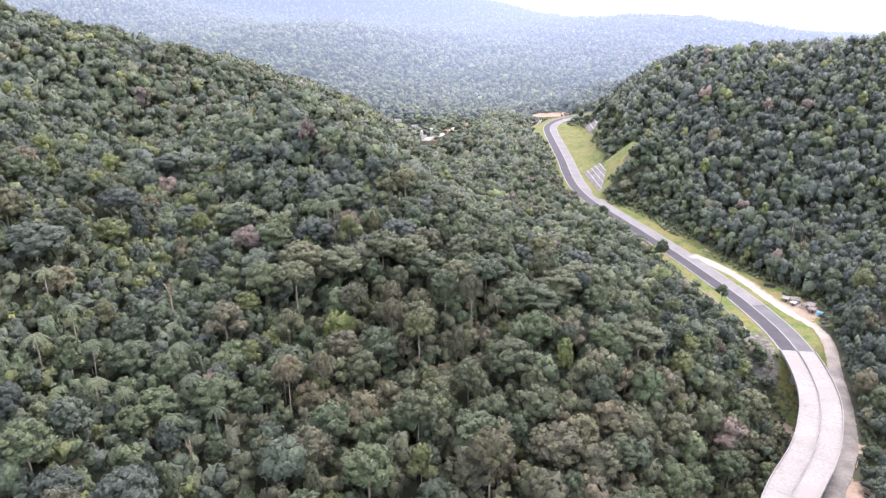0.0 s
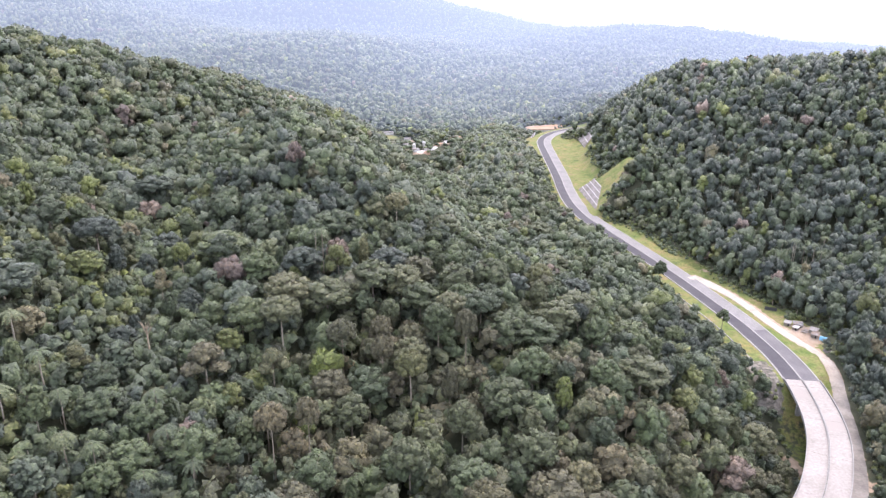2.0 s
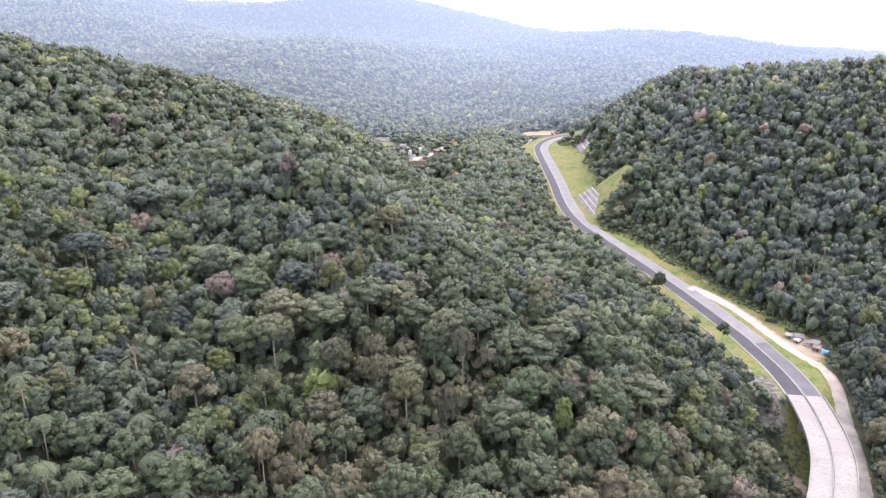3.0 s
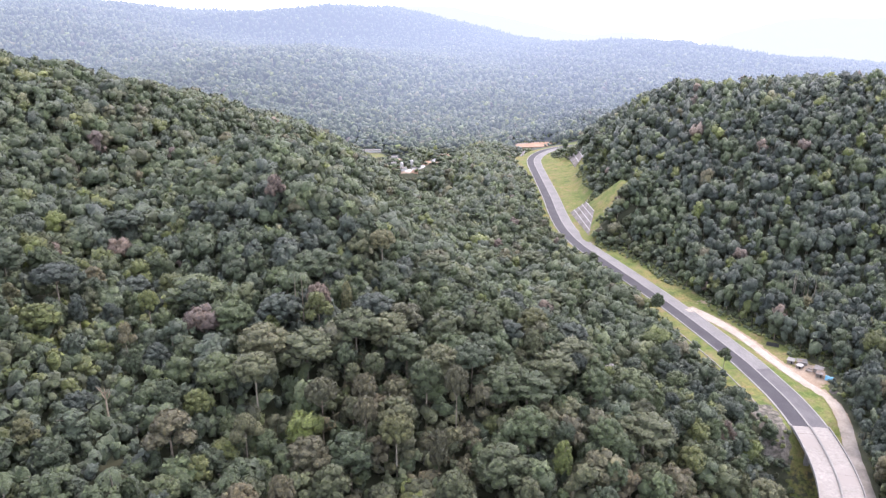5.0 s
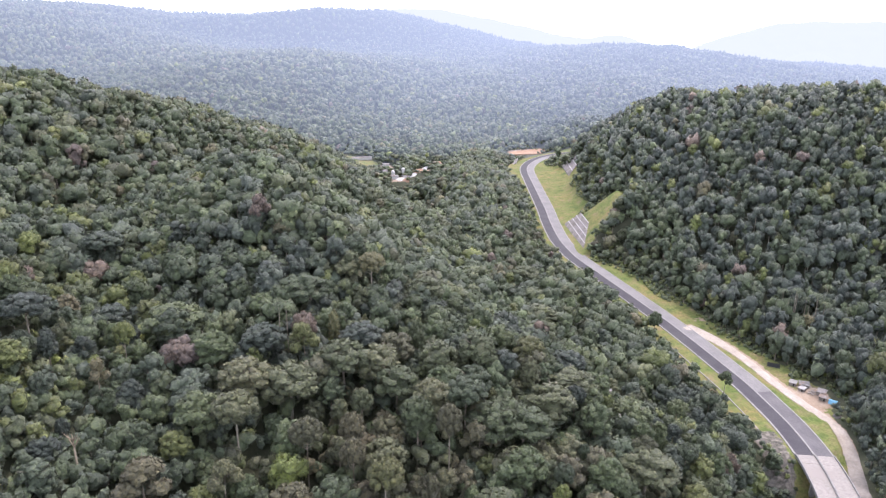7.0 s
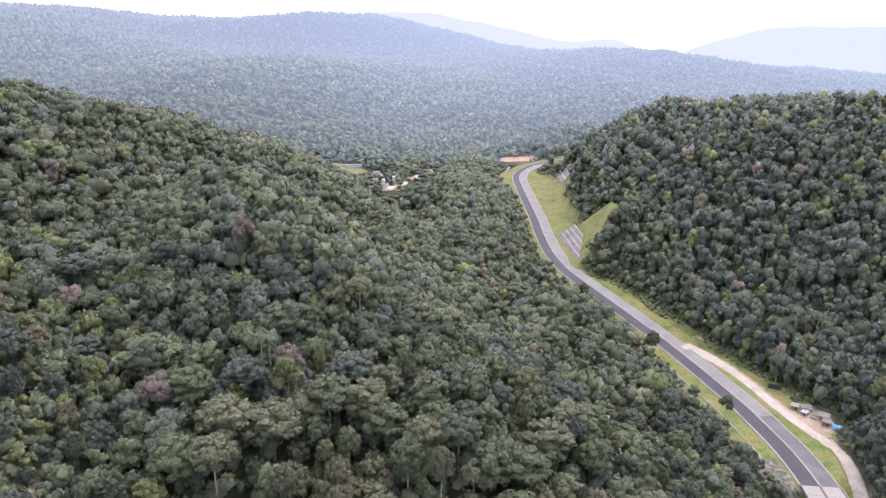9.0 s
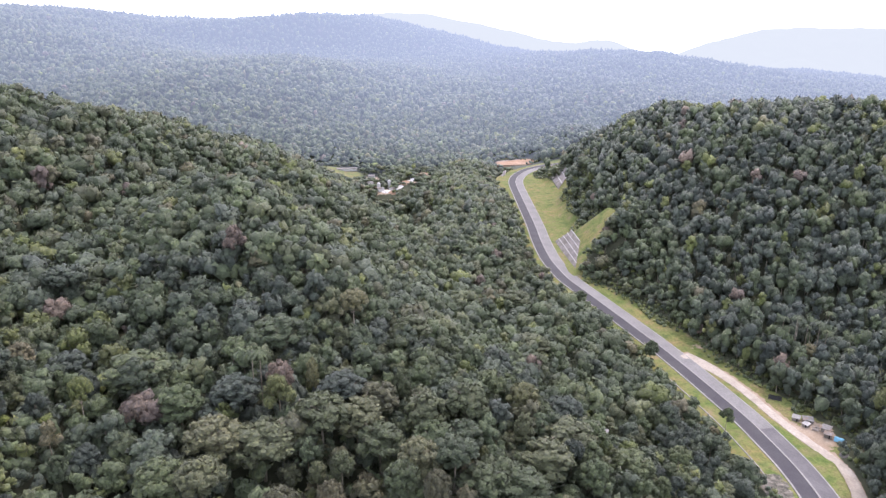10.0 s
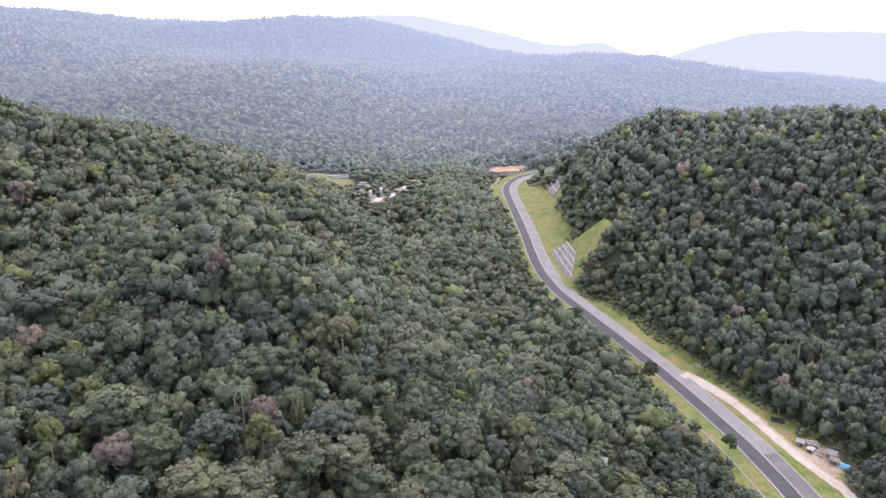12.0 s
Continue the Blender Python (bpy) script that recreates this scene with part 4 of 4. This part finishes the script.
shed(113, 400, 6.0, 5.0, 3.0, 15, M_CONCRETE, M_WHITE, "pale hut with a sheet roof among the trees")
shed(117, 447, 6.5, 4.5, 3.0, -25, M_TIN, M_WHITE, "pale hut with a grey tin roof among the trees")


def tarpaulin(x, y, w, d, h, turn, mat, label):
    """A sagging sheet over a ridge."""
    z = height(x, y) - 0.1
    n = 9
    u = np.linspace(-1, 1, n)
    gx, gy = np.meshgrid(u, u)
    top = h * (1 - np.abs(gy) ** 1.3) - 0.12 * np.cos(gx * 5) * (1 - np.abs(gy)) + 0.1
    g = radians(turn)
    px, py = gx * w / 2, gy * d / 2
    v = np.column_stack([(x + px * math.cos(g) - py * math.sin(g)).ravel(), (y + px * math.sin(g) + py * math.cos(g)).ravel(), (z + top).ravel()])
    i = (np.arange(n - 1)[:, None] * n + np.arange(n - 1)[None, :]).ravel()
    q = np.column_stack([i, i + 1, i + n + 1, i + n])
    low = v - np.array([0, 0, 0.05])
    ob = new("tarpaulin", mesh_of("tarpaulin", np.vstack([v, low]), np.vstack([q, q[:, ::-1] + len(v)]), [mat], True))
    return tagged(ob, label, "tarpaulin")


tarpaulin(270.5, 458.5, 5.6, 4.0, 2.4, -40, M_BLUE, "bright blue tarpaulin shelter beside a shed")
tarpaulin(257, 511, 8.5, 7.5, 0.35, -30, M_DARK, "black plastic sheet lying on the grassy bank")


def heap(x, y, r, h, mat, label, seed):
    """A pile of broken boards and sheets, each a part."""
    k = np.random.default_rng(seed)
    z = height(x, y)
    root = tagged(new("scrap_heap"), label, "scrap heap")
    for i in range(14):
        a, q = k.random() * 6.28, r * math.sqrt(k.random())
        lift = -0.15 if i < 8 else 0.1 + (h - 0.3) * (1 - q / r) * k.random()
        part("board", [box(x + q * math.cos(a), y + q * math.sin(a), z + lift, 0.9 + 1.8 * k.random(), 0.5 + 0.7 * k.random(), 0.25 + 0.4 * k.random(), k.random() * 3.1)], mat, root)
    return root


def mound(x, y, r, h, mat, label, seed):
    """A rough mound of tipped stone or earth."""
    k = np.random.default_rng(seed)
    v, n = [(x, y, height(x, y) + h)], 18
    for ring in range(1, 7):
        f = ring / 6
        for i in range(n):
            a = i / n * 6.283
            q = r * f * (1 + 0.25 * (k.random() - 0.5))
            px, py = x + q * math.cos(a), y + q * math.sin(a)
            v.append((px, py, height(px, py) - 0.6 * (ring == 6) + h * (1 - f) ** 0.8 * (0.8 + 0.4 * k.random())))
    faces = [(0, 1 + i, 1 + (i + 1) % n) for i in range(n)]
    faces += [(1 + q * n + i, 1 + (q + 1) * n + i, 1 + (q + 1) * n + (i + 1) % n, 1 + q * n + (i + 1) % n) for q in range(5) for i in range(n)]
    ob = new("mound", bpy.data.meshes.new("mound"))
    ob.data.from_pydata(v, [], faces)
    ob.data.materials.append(mat)
    return tagged(ob, label, "mound")


heap(264, 472, 2.6, 1.2, M_WALL, "heap of grey boards and scrap by the sheds", 1)
mound(267, 447, 3.0, 1.2, M_GRAVEL, "low heap of grey rubble on bare earth", 2)
heap(205, 277, 3.0, 1.2, M_DARK, "heap of dark sheets at the site below the viaduct", 3)
mound(198, 274, 3.2, 1.4, M_EARTH, "heap of red-brown earth at the site below the viaduct", 4)
shed(210, 282, 5.0, 3.0, 2.4, 30, M_DARK, M_WALL, "site cabin with a dark roof below the viaduct")
for o in (-4.6, 4.6):
    k = int(np.argmin(np.abs(TLINE[:, 1] - 305)))
    b = TLINE[k, :2] + TRIGHT[k] * o
    tagged(part("culvert_kerb", [box(b[0], b[1], TLINE[k, 2] - 0.4, 0.5, 9.0, 1.3, math.atan2(TRIGHT[k][1], TRIGHT[k][0]))], M_EARTH), "red-brown culvert kerb beside the track", "kerb", kind="structure")

# ---- works in the valley ----
def silo(x, y, r, h):
    z = height(x, y) - 0.5
    root = tagged(new("silo"), "white cylindrical silo at the valley works", "silo", "silos of the valley works")
    part("body", [tube([(x, y, z), (x, y, z + h)], [r, r], 14)], M_WHITE, root, smooth=True)
    part("cap", [tube([(x, y, z + h), (x, y, z + h + r * 0.7)], [r * 1.04, r * 0.1], 14)], M_WHITE, root, smooth=True)


silo(-35, 1157, 2.6, 11)
silo(-19, 1164, 2.7, 12)
for x, y, w, d, h, turn in ((-31, 1146, 9, 7, 5, 10), (-14, 1152, 8, 6, 4, -20), (-49, 1188, 8, 6, 5, 15), (-49, 1226, 11, 8, 8, 0), (-92, 1268, 34, 8, 4, 10)):
    root = tagged(new("works_building"), "white-walled works building in the valley clearing", "building", "valley works")
    z = height(x, y) - 0.5
    part("wall", [box(x, y, z, w, d, h, radians(turn))], M_WHITE, root)
    part("roof", [box(x, y, z + h + 0.004, w + 1, d + 1, 0.5, radians(turn), 0.96)], M_TIN, root)
for x, y, r, sd in ((-22, 1142, 9, 11), (-14, 1138, 8, 12), (-6, 1160, 10, 13), (2, 1172, 9, 15), (8, 1188, 9, 16), (17, 1200, 9, 17), (27, 1212, 8, 18), (36, 1226, 9, 20)):
    mound(x, y, r, 2.6, M_EARTH if sd in (12, 15, 16, 18, 20) else M_WHITE, "mound of pale quarried stone and earth in the valley", sd)


# ---- palms, and dead trees ----
def palm_tree(label, tall, reach, fronds):
    """A palm with a slender stem and drooping feather fronds."""
    root = tagged(new("palm_tree"), label, "palm", "palms on the slopes")
    tris = []
    for i in range(fronds):
        a = i * 2.4 + 0.3 * rng.random()
        rise = 0.35 + 0.9 * rng.random()
        out, side = np.array([math.cos(a), math.sin(a), 0]), np.array([-math.sin(a), math.cos(a), 0])
        pts = [np.array([0, 0, tall - 0.2]) + out * (reach * u) + np.array([0, 0, reach * (rise * 0.6 * u - 1.0 * u * u)]) for u in np.linspace(0, 1, 9)]
        for k in range(8):
            wide = 0.20 * reach * math.sin(0.4 + 2.5 * (k + 0.5) / 8.5)
            for sgn in (-1, 1):
                tip = (pts[k] + pts[k + 1]) / 2 + side * sgn * wide + out * 0.1 * reach + np.array([0, 0, -0.5 * wide])
                tris.append([pts[k], pts[k + 1], tip] if sgn < 0 else [pts[k + 1], pts[k], tip])
    tuft = new("crown", leafy("crown", np.array(tris).reshape(-1, 3), None, np.arange(len(tris) * 3).reshape(-1, 3), 0.5, M_LEAF_TREE))
    tuft.parent = root
    part("trunk", [tube([(0, 0, -0.6), (0.1, 0, tall / 3), (0.25, 0, tall * 0.66), (0, 0, tall)], [0.26, 0.2, 0.17, 0.15], 6)], M_BARK, root)
    return root


BUSHY = [(-128, 204, 1.2), (-114, 219, 1.1), (-144, 223, 1.3), (-33, 247, 1.1), (-30, 241, 1.0), (-95, 233, 1.2), (-143, 247, 1.3), (-97, 216, 1.1),
         (-122, 217, 1.2), (-33, 237, 1.0), (-160, 262, 1.3), (-70, 262, 1.1), (-104, 248, 1.2), (-132, 236, 1.1), (-84, 225, 1.1)]
SLENDER = [(284, 552, 1.25), (282, 557, 1.2), (287, 549, 1.3), (300, 542, 1.3), (291, 554, 1.2), (276, 549, 0.8), (277, 420, 0.85), (299, 468, 0.9),
           (310, 520, 1.0), (306, 541, 1.1), (297, 551, 1.0), (318, 560, 1.05), (-60, 372, 1.1), (-64, 376, 1.0)]
for spots, first in ((BUSHY, ("bushy palm with long drooping feathery fronds", 14.0, 3.4, 18)), (SLENDER, ("tall slender palm with a small feathery crown", 23.0, 3.2, 15))):
    palm = None
    for x, y, k in spots:
        m = pose(x, y, height(x, y), 0, 0, rng.random() * 360) @ Matrix.Scale(k, 4)
        if palm:
            copy_thing(palm, m)
        else:
            palm = palm_tree(*first)
            palm.matrix_basis = m


def dead_tree(x, y, h, label):
    ob = new("dead_tree", trunk_mesh("dead_tree", h, 0.42, 3.2, M_DEAD, 9, 0.55))
    ob.matrix_basis = pose(x, y, height(x, y))
    return tagged(ob, label, "dead tree")


dead_tree(-121, 287, 26, "dead standing tree with a bare orange-brown trunk")
dead_tree(-88, 208, 21, "leaning dead tree with a pale bare trunk")
dead_tree(-41, 249, 20, "bare grey dead tree above the undergrowth")
dead_tree(-150, 205, 20, "bare pale dead tree with broken limbs")

# ---- hills beyond ----
def far_hill(name, label, x0, x1, y, deep, profile):
    def shape(gx, gy):
        fall = np.exp(-((gy - y) / deep) ** 2)
        return 20 + (profile(gx) - 20 + 5 * ripple(gx, gy, 260) + 3 * ripple(gx, gy, 90)) * fall
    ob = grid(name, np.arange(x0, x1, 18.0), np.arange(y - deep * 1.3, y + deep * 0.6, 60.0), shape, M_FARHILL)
    return tagged(ob, label, "hills", kind="structure")


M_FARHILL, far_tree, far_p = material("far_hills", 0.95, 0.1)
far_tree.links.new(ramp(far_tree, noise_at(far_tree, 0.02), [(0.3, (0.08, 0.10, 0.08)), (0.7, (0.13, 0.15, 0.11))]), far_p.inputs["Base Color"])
# haze put in as emission: it makes these hills glow pale blue
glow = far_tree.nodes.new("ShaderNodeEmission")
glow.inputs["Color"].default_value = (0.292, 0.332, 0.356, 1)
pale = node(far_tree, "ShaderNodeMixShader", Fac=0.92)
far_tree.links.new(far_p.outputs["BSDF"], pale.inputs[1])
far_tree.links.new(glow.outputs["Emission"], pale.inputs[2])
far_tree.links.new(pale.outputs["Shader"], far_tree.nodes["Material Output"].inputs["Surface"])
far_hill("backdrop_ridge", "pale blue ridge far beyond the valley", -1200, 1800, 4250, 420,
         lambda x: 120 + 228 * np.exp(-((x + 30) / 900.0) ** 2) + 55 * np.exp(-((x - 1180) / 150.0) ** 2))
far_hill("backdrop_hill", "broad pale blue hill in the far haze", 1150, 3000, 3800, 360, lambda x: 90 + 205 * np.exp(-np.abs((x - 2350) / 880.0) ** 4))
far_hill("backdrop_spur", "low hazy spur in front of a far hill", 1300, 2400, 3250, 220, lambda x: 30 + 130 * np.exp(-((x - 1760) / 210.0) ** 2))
